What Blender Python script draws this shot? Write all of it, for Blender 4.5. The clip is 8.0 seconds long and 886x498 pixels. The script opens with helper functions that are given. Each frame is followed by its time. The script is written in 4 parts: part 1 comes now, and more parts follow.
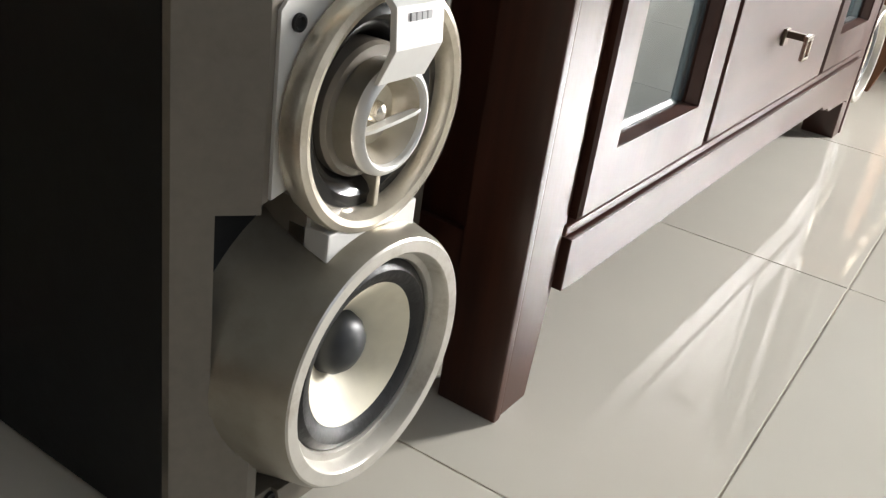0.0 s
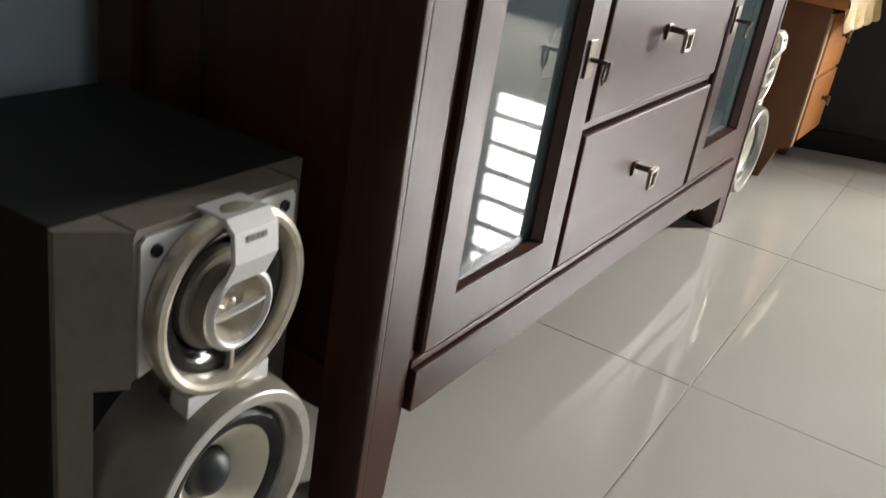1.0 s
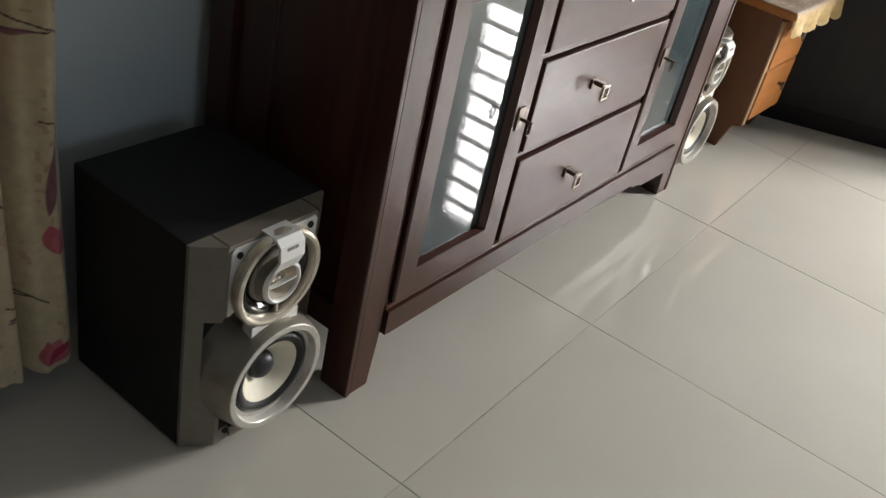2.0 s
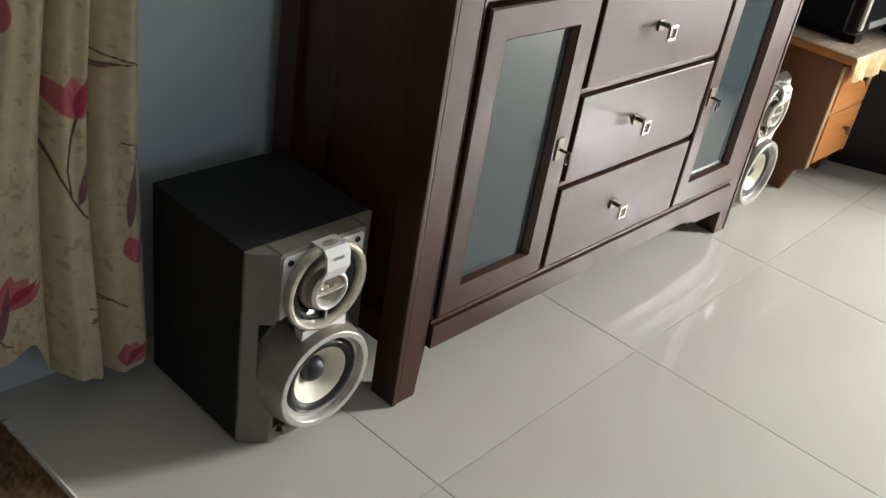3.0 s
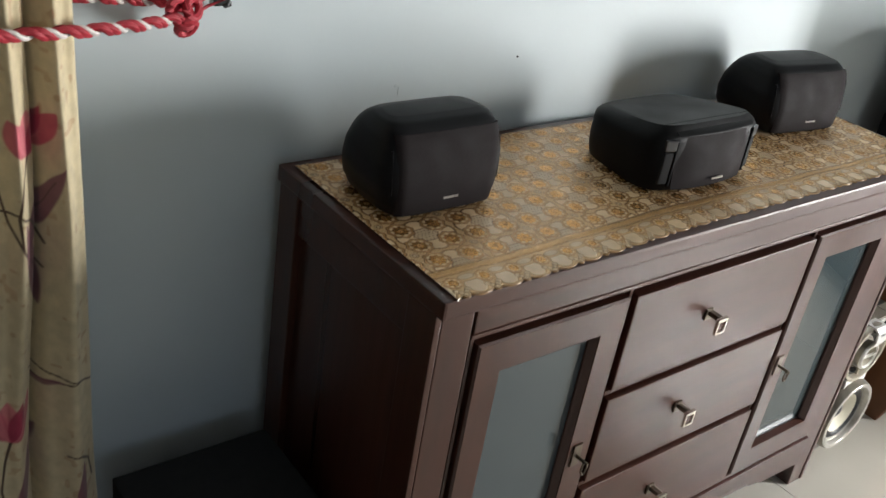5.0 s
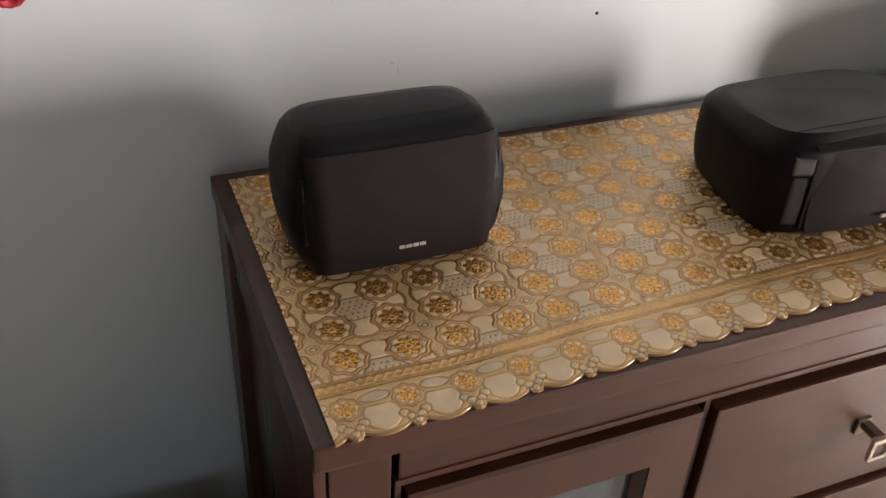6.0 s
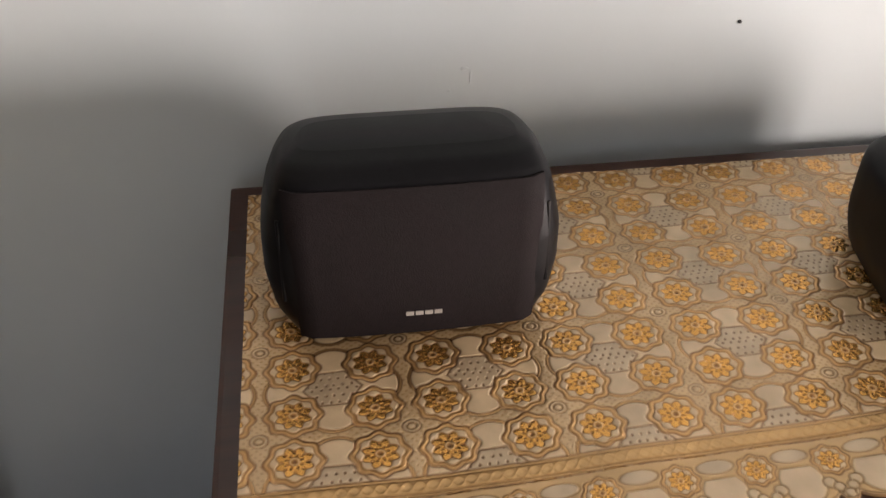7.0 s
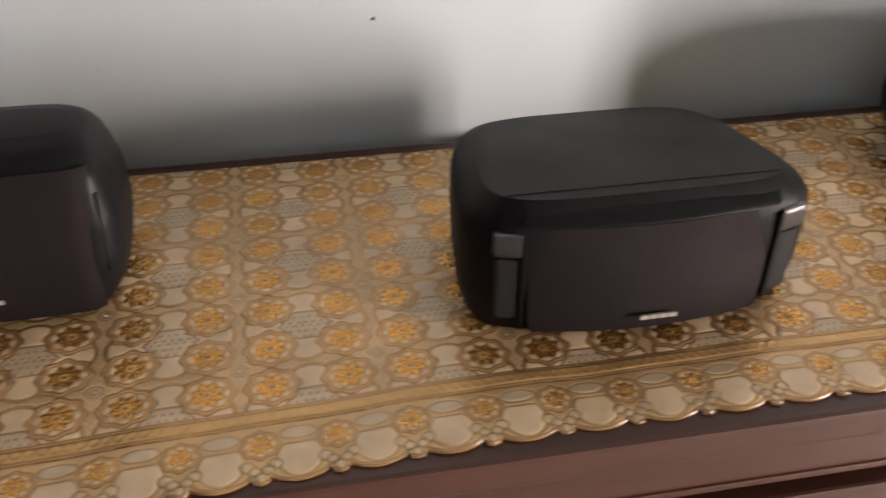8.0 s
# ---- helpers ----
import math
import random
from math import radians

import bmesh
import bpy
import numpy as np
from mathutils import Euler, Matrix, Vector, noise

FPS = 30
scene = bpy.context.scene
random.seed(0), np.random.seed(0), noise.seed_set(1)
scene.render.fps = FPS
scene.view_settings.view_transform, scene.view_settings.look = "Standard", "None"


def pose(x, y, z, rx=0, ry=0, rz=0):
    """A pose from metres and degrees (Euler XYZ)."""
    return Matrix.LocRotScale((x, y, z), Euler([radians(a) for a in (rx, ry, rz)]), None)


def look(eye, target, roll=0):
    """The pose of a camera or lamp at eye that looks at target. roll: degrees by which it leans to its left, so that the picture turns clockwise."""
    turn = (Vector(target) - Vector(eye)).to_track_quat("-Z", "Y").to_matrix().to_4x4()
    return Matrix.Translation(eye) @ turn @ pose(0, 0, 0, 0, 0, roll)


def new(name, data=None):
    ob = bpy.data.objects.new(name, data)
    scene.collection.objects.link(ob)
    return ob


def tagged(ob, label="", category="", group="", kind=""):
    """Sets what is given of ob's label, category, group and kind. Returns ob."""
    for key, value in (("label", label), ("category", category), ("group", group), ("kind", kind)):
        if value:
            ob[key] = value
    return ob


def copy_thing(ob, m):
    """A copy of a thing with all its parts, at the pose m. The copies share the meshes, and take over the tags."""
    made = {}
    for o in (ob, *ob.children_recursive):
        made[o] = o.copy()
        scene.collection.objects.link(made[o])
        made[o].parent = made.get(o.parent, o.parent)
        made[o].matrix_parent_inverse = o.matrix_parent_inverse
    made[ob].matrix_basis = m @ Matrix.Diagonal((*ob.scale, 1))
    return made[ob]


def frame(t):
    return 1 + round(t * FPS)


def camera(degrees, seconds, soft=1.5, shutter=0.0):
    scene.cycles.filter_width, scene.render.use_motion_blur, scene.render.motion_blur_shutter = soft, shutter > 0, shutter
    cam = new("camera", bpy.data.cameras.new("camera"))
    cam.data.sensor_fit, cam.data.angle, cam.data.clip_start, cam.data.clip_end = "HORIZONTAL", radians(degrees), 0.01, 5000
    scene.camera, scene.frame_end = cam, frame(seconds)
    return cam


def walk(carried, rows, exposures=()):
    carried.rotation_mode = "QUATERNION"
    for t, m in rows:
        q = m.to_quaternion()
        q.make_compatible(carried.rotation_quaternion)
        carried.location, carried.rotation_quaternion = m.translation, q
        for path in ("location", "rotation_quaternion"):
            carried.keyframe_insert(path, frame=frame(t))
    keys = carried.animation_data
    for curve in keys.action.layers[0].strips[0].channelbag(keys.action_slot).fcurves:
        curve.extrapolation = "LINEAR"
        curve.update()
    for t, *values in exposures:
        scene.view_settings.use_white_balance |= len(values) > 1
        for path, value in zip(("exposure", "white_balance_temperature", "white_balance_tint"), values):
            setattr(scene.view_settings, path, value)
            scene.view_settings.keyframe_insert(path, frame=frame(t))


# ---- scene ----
cam = camera(50.5, 8.0, soft=1.4, shutter=0.15)
PATH = [
    (0, (-0.582, -0.282, 0.468), (0.957, 0.643, -0.413), 8.5),
    (0.5, (-0.581, -0.291, 0.483), (0.95, 0.632, -0.413), 8.8),
    (0.8, (-0.62, -0.352, 0.551), (0.945, 0.567, -0.291), 9.2),
    (1, (-0.618, -0.401, 0.643), (0.973, 0.488, -0.18), 9.6),
    (1.2, (-0.614, -0.424, 0.761), (0.955, 0.42, -0.148), 8.1),
    (1.5, (-0.689, -0.508, 0.928), (0.733, 0.378, -0.165), 6.3),
    (2, (-0.931, -0.69, 1.074), (0.505, 0.182, -0.012), 13.2),
    (2.2, (-0.972, -0.737, 1.103), (0.401, 0.22, 0.008), 11.6),
    (3.5, (-0.971, -0.886, 1.091), (0.36, 0.216, 0.083), 9.6),
    (4, (-0.947, -0.906, 1.129), (0.353, 0.213, 0.101), 9.0),
    (4.5, (-0.868, -0.884, 1.305), (0.365, 0.343, 0.319), 9.1),
    (4.8, (-0.74, -0.769, 1.358), (0.471, 0.49, 0.384), 10.9),
    (5, (-0.621, -0.698, 1.372), (0.545, 0.618, 0.419), 9.6),
    (5.2, (-0.509, -0.653, 1.37), (0.614, 0.69, 0.403), 8.1),
    (6.3, (-0.015, -0.407, 1.277), (0.451, 1.127, 0.082), 2.2),
    (6.5, (0.02, -0.367, 1.263), (0.403, 1.181, 0.055), 2.2),
    (7, (0.077, -0.324, 1.249), (0.321, 1.263, 0.057), 0.7),
    (7.5, (0.156, -0.342, 1.236), (0.305, 1.251, 0.035), -0.7),
    (8, (0.355, -0.398, 1.255), (0.671, 1.187, 0.076), 0.8),
]
EXPOSURES = [(0.0, 0.8, 6300, 10), (0.6, 0.8, 6300, 10), (1.2, -0.27, 6300, 10), (2.0, -0.17, 6300, 10), (3.4, 0.3, 6200, 8), (4.0, 0.3, 6200, 8), (4.6, 0.05, 6200, 9), (5.2, -0.1, 6200, 9), (6.3, 0.24, 7050, 23), (7.2, 0.3, 7050, 22), (8.0, 0.12, 7000, 23)]
walk(cam, [(t, look(eye, target, roll)) for t, eye, target, roll in PATH], EXPOSURES)

# ---- world, light ----
world = bpy.data.worlds.new("world")
scene.world = world
world.use_nodes = True
wn = world.node_tree.nodes
sky = wn.new("ShaderNodeTexSky")
sky.sky_type, sky.sun_disc = "NISHITA", False
sky.sun_elevation, sky.sun_rotation = radians(38), radians(110)
world.node_tree.links.new(sky.outputs[0], wn["Background"].inputs[0])
wn["Background"].inputs[1].default_value = 0.1


def area_lamp(name, m, sx, sy, watts, colour):
    data = bpy.data.lights.new(name, "AREA")
    data.shape, data.size, data.size_y, data.energy, data.color = "RECTANGLE", sx, sy, watts, colour
    ob = new(name, data)
    ob.matrix_world = m
    return ob


# room: x from ROOM_L to ROOM_R, y from ROOM_F to the wall behind the sideboard
ROOM_L, ROOM_R, ROOM_F, WALL_Y, CEIL = -2.6, 2.8, -3.4, 0.405, 2.7
WIN_Y0, WIN_Y1, WIN_Z0, WIN_Z1 = -1.70, -1.10, 0.30, 1.60      # the barred window in the right-hand wall
FILL_X0, FILL_X1, FILL_Z0, FILL_Z1 = -1.6, 0.6, 0.9, 2.1        # added opening behind the camera, for fill light
area_lamp("window_daylight", look((ROOM_R + 0.10, (WIN_Y0 + WIN_Y1) / 2, (WIN_Z0 + WIN_Z1) / 2), (0, (WIN_Y0 + WIN_Y1) / 2, (WIN_Z0 + WIN_Z1) / 2)),
          WIN_Y1 - WIN_Y0, WIN_Z1 - WIN_Z0, 310, (1.0, 0.965, 0.92))
# added weak lamp that fills the shade from behind the camera
area_lamp("fill_light", look(((FILL_X0 + FILL_X1) / 2, ROOM_F - 0.10, (FILL_Z0 + FILL_Z1) / 2), ((FILL_X0 + FILL_X1) / 2, 0, (FILL_Z0 + FILL_Z1) / 2)),
          FILL_X1 - FILL_X0, FILL_Z1 - FILL_Z0, 4.4, (0.92, 0.96, 1.0))


# ---- materials ----
def material(name, colour, rough=0.5, metal=0.0, scale=40.0, vary=0.12, bump=0.0, bump_scale=None, stretch=(1, 1, 1), coat=0.0, dirt=0.0, ior=1.5, dirt_colour=None, per_object=0.0, rough_vary=0.1):
    """A surface with fine grain and broad, faint blotches, on object coordinates."""
    m = bpy.data.materials.new(name)
    m.use_nodes = True
    n, l = m.node_tree.nodes, m.node_tree.links
    b = n["Principled BSDF"]
    b.inputs["Metallic"].default_value, b.inputs["IOR"].default_value = metal, ior
    b.inputs["Coat Weight"].default_value, b.inputs["Coat Roughness"].default_value = coat, 0.12
    co = n.new("ShaderNodeTexCoord")
    mp = n.new("ShaderNodeMapping")
    mp.inputs["Scale"].default_value = stretch
    l.new(co.outputs["Object"], mp.inputs[0])
    fine = n.new("ShaderNodeTexNoise")
    fine.inputs["Scale"].default_value, fine.inputs["Detail"].default_value = scale, 6
    broad = n.new("ShaderNodeTexNoise")
    broad.inputs["Scale"].default_value, broad.inputs["Detail"].default_value = scale / 9, 3
    l.new(mp.outputs[0], fine.inputs[0])
    l.new(mp.outputs[0], broad.inputs[0])
    add = n.new("ShaderNodeMath")
    add.operation = "ADD"
    l.new(fine.outputs[0], add.inputs[0])
    l.new(broad.outputs[0], add.inputs[1])
    last = add.outputs[0]
    if per_object:
        info = n.new("ShaderNodeObjectInfo")
        mul = n.new("ShaderNodeMath")
        mul.operation, mul.inputs[1].default_value = "MULTIPLY_ADD", per_object
        l.new(info.outputs["Random"], mul.inputs[0])
        l.new(last, mul.inputs[2])
        last = mul.outputs[0]
    ramp = n.new("ShaderNodeMapRange")
    ramp.inputs["From Min"].default_value, ramp.inputs["From Max"].default_value = 0.6, 1.4
    ramp.inputs["To Min"].default_value, ramp.inputs["To Max"].default_value = 1 - vary, 1 + vary
    l.new(last, ramp.inputs[0])
    mix = n.new("ShaderNodeVectorMath")
    mix.operation = "SCALE"
    mix.inputs[0].default_value = colour
    l.new(ramp.outputs[0], mix.inputs["Scale"])
    out = mix.outputs[0]
    if dirt:
        dn = n.new("ShaderNodeTexNoise")
        dn.inputs["Scale"].default_value, dn.inputs["Detail"].default_value, dn.inputs["Roughness"].default_value = scale / 3, 8, 0.7
        l.new(co.outputs["Object"], dn.inputs[0])
        dr = n.new("ShaderNodeMapRange")
        dr.inputs["From Min"].default_value, dr.inputs["From Max"].default_value = 0.5, 0.72
        dr.inputs["To Max"].default_value = dirt
        l.new(dn.outputs[0], dr.inputs[0])
        dm = n.new("ShaderNodeMix")
        dm.data_type = "RGBA"
        l.new(dr.outputs[0], dm.inputs[0])
        l.new(out, dm.inputs[6])
        dm.inputs[7].default_value = (*(dirt_colour or (0.12, 0.09, 0.06)), 1)
        out = dm.outputs[2]
    l.new(out, b.inputs["Base Color"])
    rr = n.new("ShaderNodeMapRange")
    rr.inputs["From Min"].default_value, rr.inputs["From Max"].default_value = 0.3, 0.7
    rr.inputs["To Min"].default_value, rr.inputs["To Max"].default_value = max(0.02, rough * (1 - rough_vary)), rough * (1 + rough_vary)
    l.new(broad.outputs[0], rr.inputs[0])
    l.new(rr.outputs[0], b.inputs["Roughness"])
    if bump:
        bp = n.new("ShaderNodeBump")
        bp.inputs["Strength"].default_value, bp.inputs["Distance"].default_value = bump, 0.001
        src = fine
        if bump_scale:
            src = n.new("ShaderNodeTexNoise")
            src.inputs["Scale"].default_value, src.inputs["Detail"].default_value = bump_scale, 4
            l.new(mp.outputs[0], src.inputs[0])
        l.new(src.outputs[0], bp.inputs["Height"])
        l.new(bp.outputs[0], b.inputs["Normal"])
    return m


def attribute_material(name, rough, bump, sheen=0.0, translucent=0.0, spec=0.5):
    """Colour and relief from the pattern woven into the mesh (attributes 'tint' and 'relief')."""
    m = bpy.data.materials.new(name)
    m.use_nodes = True
    n, l = m.node_tree.nodes, m.node_tree.links
    b = n["Principled BSDF"]
    at = n.new("ShaderNodeAttribute")
    at.attribute_name = "tint"
    co = n.new("ShaderNodeTexCoord")
    no = n.new("ShaderNodeTexNoise")
    no.inputs["Scale"].default_value, no.inputs["Detail"].default_value = 55, 8
    l.new(co.outputs["Object"], no.inputs[0])
    mr = n.new("ShaderNodeMapRange")
    mr.inputs["From Min"].default_value, mr.inputs["From Max"].default_value = 0.3, 0.7
    mr.inputs["To Min"].default_value, mr.inputs["To Max"].default_value = 0.88, 1.1
    l.new(no.outputs[0], mr.inputs[0])
    sc = n.new("ShaderNodeVectorMath")
    sc.operation = "SCALE"
    l.new(at.outputs["Color"], sc.inputs[0])
    l.new(mr.outputs[0], sc.inputs["Scale"])
    l.new(sc.outputs[0], b.inputs["Base Color"])
    l.new(at.outputs["Alpha"], b.inputs["Metallic"])
    b.inputs["Roughness"].default_value, b.inputs["Sheen Weight"].default_value = rough, sheen
    b.inputs["Specular IOR Level"].default_value = spec
    h = n.new("ShaderNodeAttribute")
    h.attribute_name = "relief"
    weave = n.new("ShaderNodeTexNoise")
    weave.inputs["Scale"].default_value, weave.inputs["Detail"].default_value = 900, 2
    l.new(co.outputs["Object"], weave.inputs[0])
    ad = n.new("ShaderNodeMath")
    ad.operation, ad.inputs[1].default_value = "MULTIPLY_ADD", 0.25
    l.new(weave.outputs[0], ad.inputs[0])
    l.new(h.outputs["Fac"], ad.inputs[2])
    bp = n.new("ShaderNodeBump")
    bp.inputs["Strength"].default_value, bp.inputs["Distance"].default_value = bump, 0.001
    l.new(ad.outputs[0], bp.inputs["Height"])
    l.new(bp.outputs[0], b.inputs["Normal"])
    return m


MAHOGANY = material("dark_mahogany", (0.047, 0.0142, 0.0072), 0.36, scale=26, vary=0.5, bump=0.12, bump_scale=90, stretch=(1, 3, 0.25), ior=1.52, rough_vary=0.35)
MAHOGANY_H = material("dark_mahogany_crosswise", (0.047, 0.0142, 0.0072), 0.36, scale=26, vary=0.5, bump=0.12, bump_scale=90, stretch=(0.25, 3, 1.2), ior=1.52, rough_vary=0.35)
# one console wood twice: lit tone for front and top, shaded tone for sides
OAK = material("lit_orange_wood", (0.44, 0.165, 0.036), 0.42, scale=22, vary=0.3, bump=0.1, stretch=(0.3, 1, 2.0))
OAK_SIDE = material("shaded_brown_wood", (0.15, 0.056, 0.018), 0.5, scale=22, vary=0.3, bump=0.1, stretch=(1, 1, 0.25))
OAK_EDGE = material("pale_wood_edge", (0.36, 0.22, 0.11), 0.5, scale=40, vary=0.2)
TILE = material("polished_porcelain", (0.58, 0.553, 0.485), 0.035, scale=5, vary=0.05, per_object=0.12, bump=0.010, bump_scale=14, rough_vary=0.3, ior=1.58)
GROUT = material("tile_grout", (0.40, 0.37, 0.31), 0.9, scale=25, vary=0.6)
WALL = material("cool_white_wall_paint", (0.61, 0.675, 0.685), 0.55, scale=7, vary=0.04, bump=0.06, bump_scale=70)
# unseen ceiling, toned down so that it bounces less light
CEILING = material("dimmed_ceiling_tone", (0.26, 0.26, 0.26), 0.8, scale=5, vary=0.03)
# for the unseen walls: darkened to hold down bounced light
FARWALL = material("darkened_wall_paint", (0.10, 0.096, 0.09), 0.6, scale=7, vary=0.05, bump=0.06, bump_scale=70)
VINYL = material("black_vinyl_veneer", (0.013, 0.0135, 0.0135), 0.6, scale=70, vary=0.3, bump=0.15, bump_scale=160, ior=1.36)
BAFFLE = material("dark_grey_plastic", (0.185, 0.162, 0.130), 0.42, scale=140, vary=0.1, bump=0.03, dirt=0.25, dirt_colour=(0.10, 0.085, 0.065))
GUNMETAL = material("grey_satin_barrel", (0.30, 0.275, 0.225), 0.36, metal=0.5, scale=60, vary=0.15, dirt=0.4, dirt_colour=(0.16, 0.12, 0.08))
SILVER = material("silver_painted_plastic", (0.58, 0.555, 0.50), 0.30, metal=0.45, scale=90, vary=0.08, dirt=0.55, dirt_colour=(0.24, 0.18, 0.12))
SILVER_CLEAN = material("bright_silver_plastic", (0.72, 0.71, 0.68), 0.34, metal=0.15, scale=90, vary=0.05)
CHAMPAGNE = material("champagne_metal_trim", (0.70, 0.64, 0.53), 0.26, metal=0.6, scale=60, vary=0.12, dirt=0.6, dirt_colour=(0.26, 0.18, 0.10))
RUBBER = material("black_rubber", (0.011, 0.011, 0.012), 0.42, scale=90, vary=0.5, bump=0.6, bump_scale=140, dirt=0.15, dirt_colour=(0.05, 0.045, 0.04), ior=1.4)
CONE = material("cream_speaker_cone", (0.74, 0.69, 0.55), 0.55, scale=60, vary=0.1, dirt=0.3, dirt_colour=(0.5, 0.42, 0.28))
CAP = material("grey_rubber_cap", (0.020, 0.022, 0.025), 0.42, scale=60, vary=0.3, ior=1.42)
BLACK = material("black_plastic", (0.0060, 0.0060, 0.0066), 0.50, scale=120, vary=0.3, bump=0.06, bump_scale=500, ior=1.22)
BLACK_GLOSS = material("gloss_black_plastic", (0.010, 0.010, 0.011), 0.15, scale=60, vary=0.2)
GRILLE = material("speaker_grille_cloth", (0.0105, 0.0070, 0.0074), 0.8, scale=300, vary=0.35, bump=0.3, bump_scale=900, ior=1.3)
HOOD = material("charcoal_plastic", (0.0065, 0.0065, 0.0075), 0.45, scale=120, vary=0.2, bump=0.06, bump_scale=500, ior=1.24)
PORT_TRIM = material("grey_satin_port_trim", (0.10, 0.10, 0.104), 0.30, metal=0.85, scale=90, vary=0.1)
# near-black that stands in for the shade inside openings and gaps
HOLLOW = material("hollow_shade_black", (0.006, 0.006, 0.006), 0.9, scale=50, vary=0.2)
NICKEL = material("brushed_nickel", (0.62, 0.58, 0.52), 0.25, metal=1.0, scale=120, vary=0.15)
BRONZE = material("dull_bronze", (0.16, 0.13, 0.10), 0.4, metal=0.9, scale=90, vary=0.2)
PRINT = material("pale_printed_mark", (0.38, 0.35, 0.31), 0.4, scale=90, vary=0.1)
PRINT_GREY = material("grey_printed_mark", (0.20, 0.20, 0.20), 0.4, scale=90, vary=0.1)
MAT = material("brown_coir_mat", (0.16, 0.09, 0.045), 0.95, scale=140, vary=0.5, bump=0.9, bump_scale=260)
BINDING = material("cream_binding", (0.62, 0.58, 0.50), 0.8, scale=120, vary=0.15)
ROPE_RED = material("red_cord", (0.42, 0.025, 0.04), 0.6, scale=200, vary=0.25, bump=0.3)
ROPE_WHITE = material("white_cord", (0.75, 0.70, 0.66), 0.6, scale=200, vary=0.15, bump=0.3)
# wood blackened: the shade of backlit and recessed places is in its colour
DARKWOOD = material("shade_blackened_wood", (0.010, 0.0065, 0.006), 0.5, scale=20, vary=0.3, stretch=(1, 1, 0.25), ior=1.35)
IRON = material("dark_iron", (0.03, 0.03, 0.03), 0.5, metal=0.5, scale=50, vary=0.2)
FRAME = material("white_window_frame", (0.72, 0.72, 0.70), 0.4, scale=30, vary=0.05)

PANE = bpy.data.materials.new("cabinet_glass")
PANE.use_nodes = True
_p = PANE.node_tree.nodes["Principled BSDF"]
_p.inputs["Base Color"].default_value = (0.050, 0.066, 0.071, 1)
_p.inputs["Transmission Weight"].default_value, _p.inputs["Roughness"].default_value, _p.inputs["IOR"].default_value = 0.0, 0.0, 1.7
_n = PANE.node_tree.nodes.new("ShaderNodeTexNoise")
_n.inputs["Scale"].default_value, _n.inputs["Detail"].default_value = 9, 6
_r = PANE.node_tree.nodes.new("ShaderNodeMapRange")
_r.inputs["From Min"].default_value, _r.inputs["From Max"].default_value, _r.inputs["To Min"].default_value, _r.inputs["To Max"].default_value = 0.3, 0.75, 0.0, 0.012
PANE.node_tree.links.new(_n.outputs[0], _r.inputs[0])
PANE.node_tree.links.new(_r.outputs[0], _p.inputs["Roughness"])


# ---- mesh helpers ----
def part(name, bm, mat, parent=None, label="", smooth=False):
    me = bpy.data.meshes.new(name)
    bmesh.ops.recalc_face_normals(bm, faces=bm.faces)
    for f in bm.faces:
        f.smooth = smooth
    bm.to_mesh(me)
    bm.free()
    me.materials.append(mat)
    if smooth:
        me.set_sharp_from_angle(angle=radians(32))
    ob = new(name, me)
    if parent:
        ob.parent = parent
    if label:
        ob["label"] = label
    return ob


def thing(name, label, category, group="", kind="", at=(0, 0, 0)):
    ob = new(name)
    ob.empty_display_size = 0.05
    ob.location = at
    return tagged(ob, label, category, group, kind)


def box(x0, x1, y0, y1, z0, z1, bevel=0.0, bm=None, m=None):
    bm = bm or bmesh.new()
    vs = bmesh.ops.create_cube(bm, size=1)["verts"]
    mat = Matrix.Translation(((x0 + x1) / 2, (y0 + y1) / 2, (z0 + z1) / 2)) @ Matrix.Diagonal((x1 - x0, y1 - y0, z1 - z0, 1))
    bmesh.ops.transform(bm, matrix=mat if m is None else m @ mat, verts=vs)
    if bevel:
        edges = list({e for v in vs for e in v.link_edges})
        bmesh.ops.bevel(bm, geom=edges, offset=bevel, segments=2, profile=0.7, affect="EDGES")
    return bm


def prism(points, axis, a, b, bevel=0.0, bm=None):
    """A closed outline of (u, v), drawn out along an axis from a to b. axis 'x': (y, z); 'y': (x, z); 'z': (x, y)."""
    bm = bm or bmesh.new()
    put = {"x": lambda u, v, w: (w, u, v), "y": lambda u, v, w: (u, w, v), "z": lambda u, v, w: (u, v, w)}[axis]
    lo = [bm.verts.new(put(u, v, a)) for u, v in points]
    hi = [bm.verts.new(put(u, v, b)) for u, v in points]
    faces = [bm.faces.new(lo[::-1]), bm.faces.new(hi)]
    for i in range(len(points)):
        j = (i + 1) % len(points)
        faces.append(bm.faces.new((lo[i], lo[j], hi[j], hi[i])))
    if bevel:
        bmesh.ops.bevel(bm, geom=list({e for f in faces for e in f.edges}), offset=bevel, segments=2, profile=0.7, affect="EDGES")
    return bm


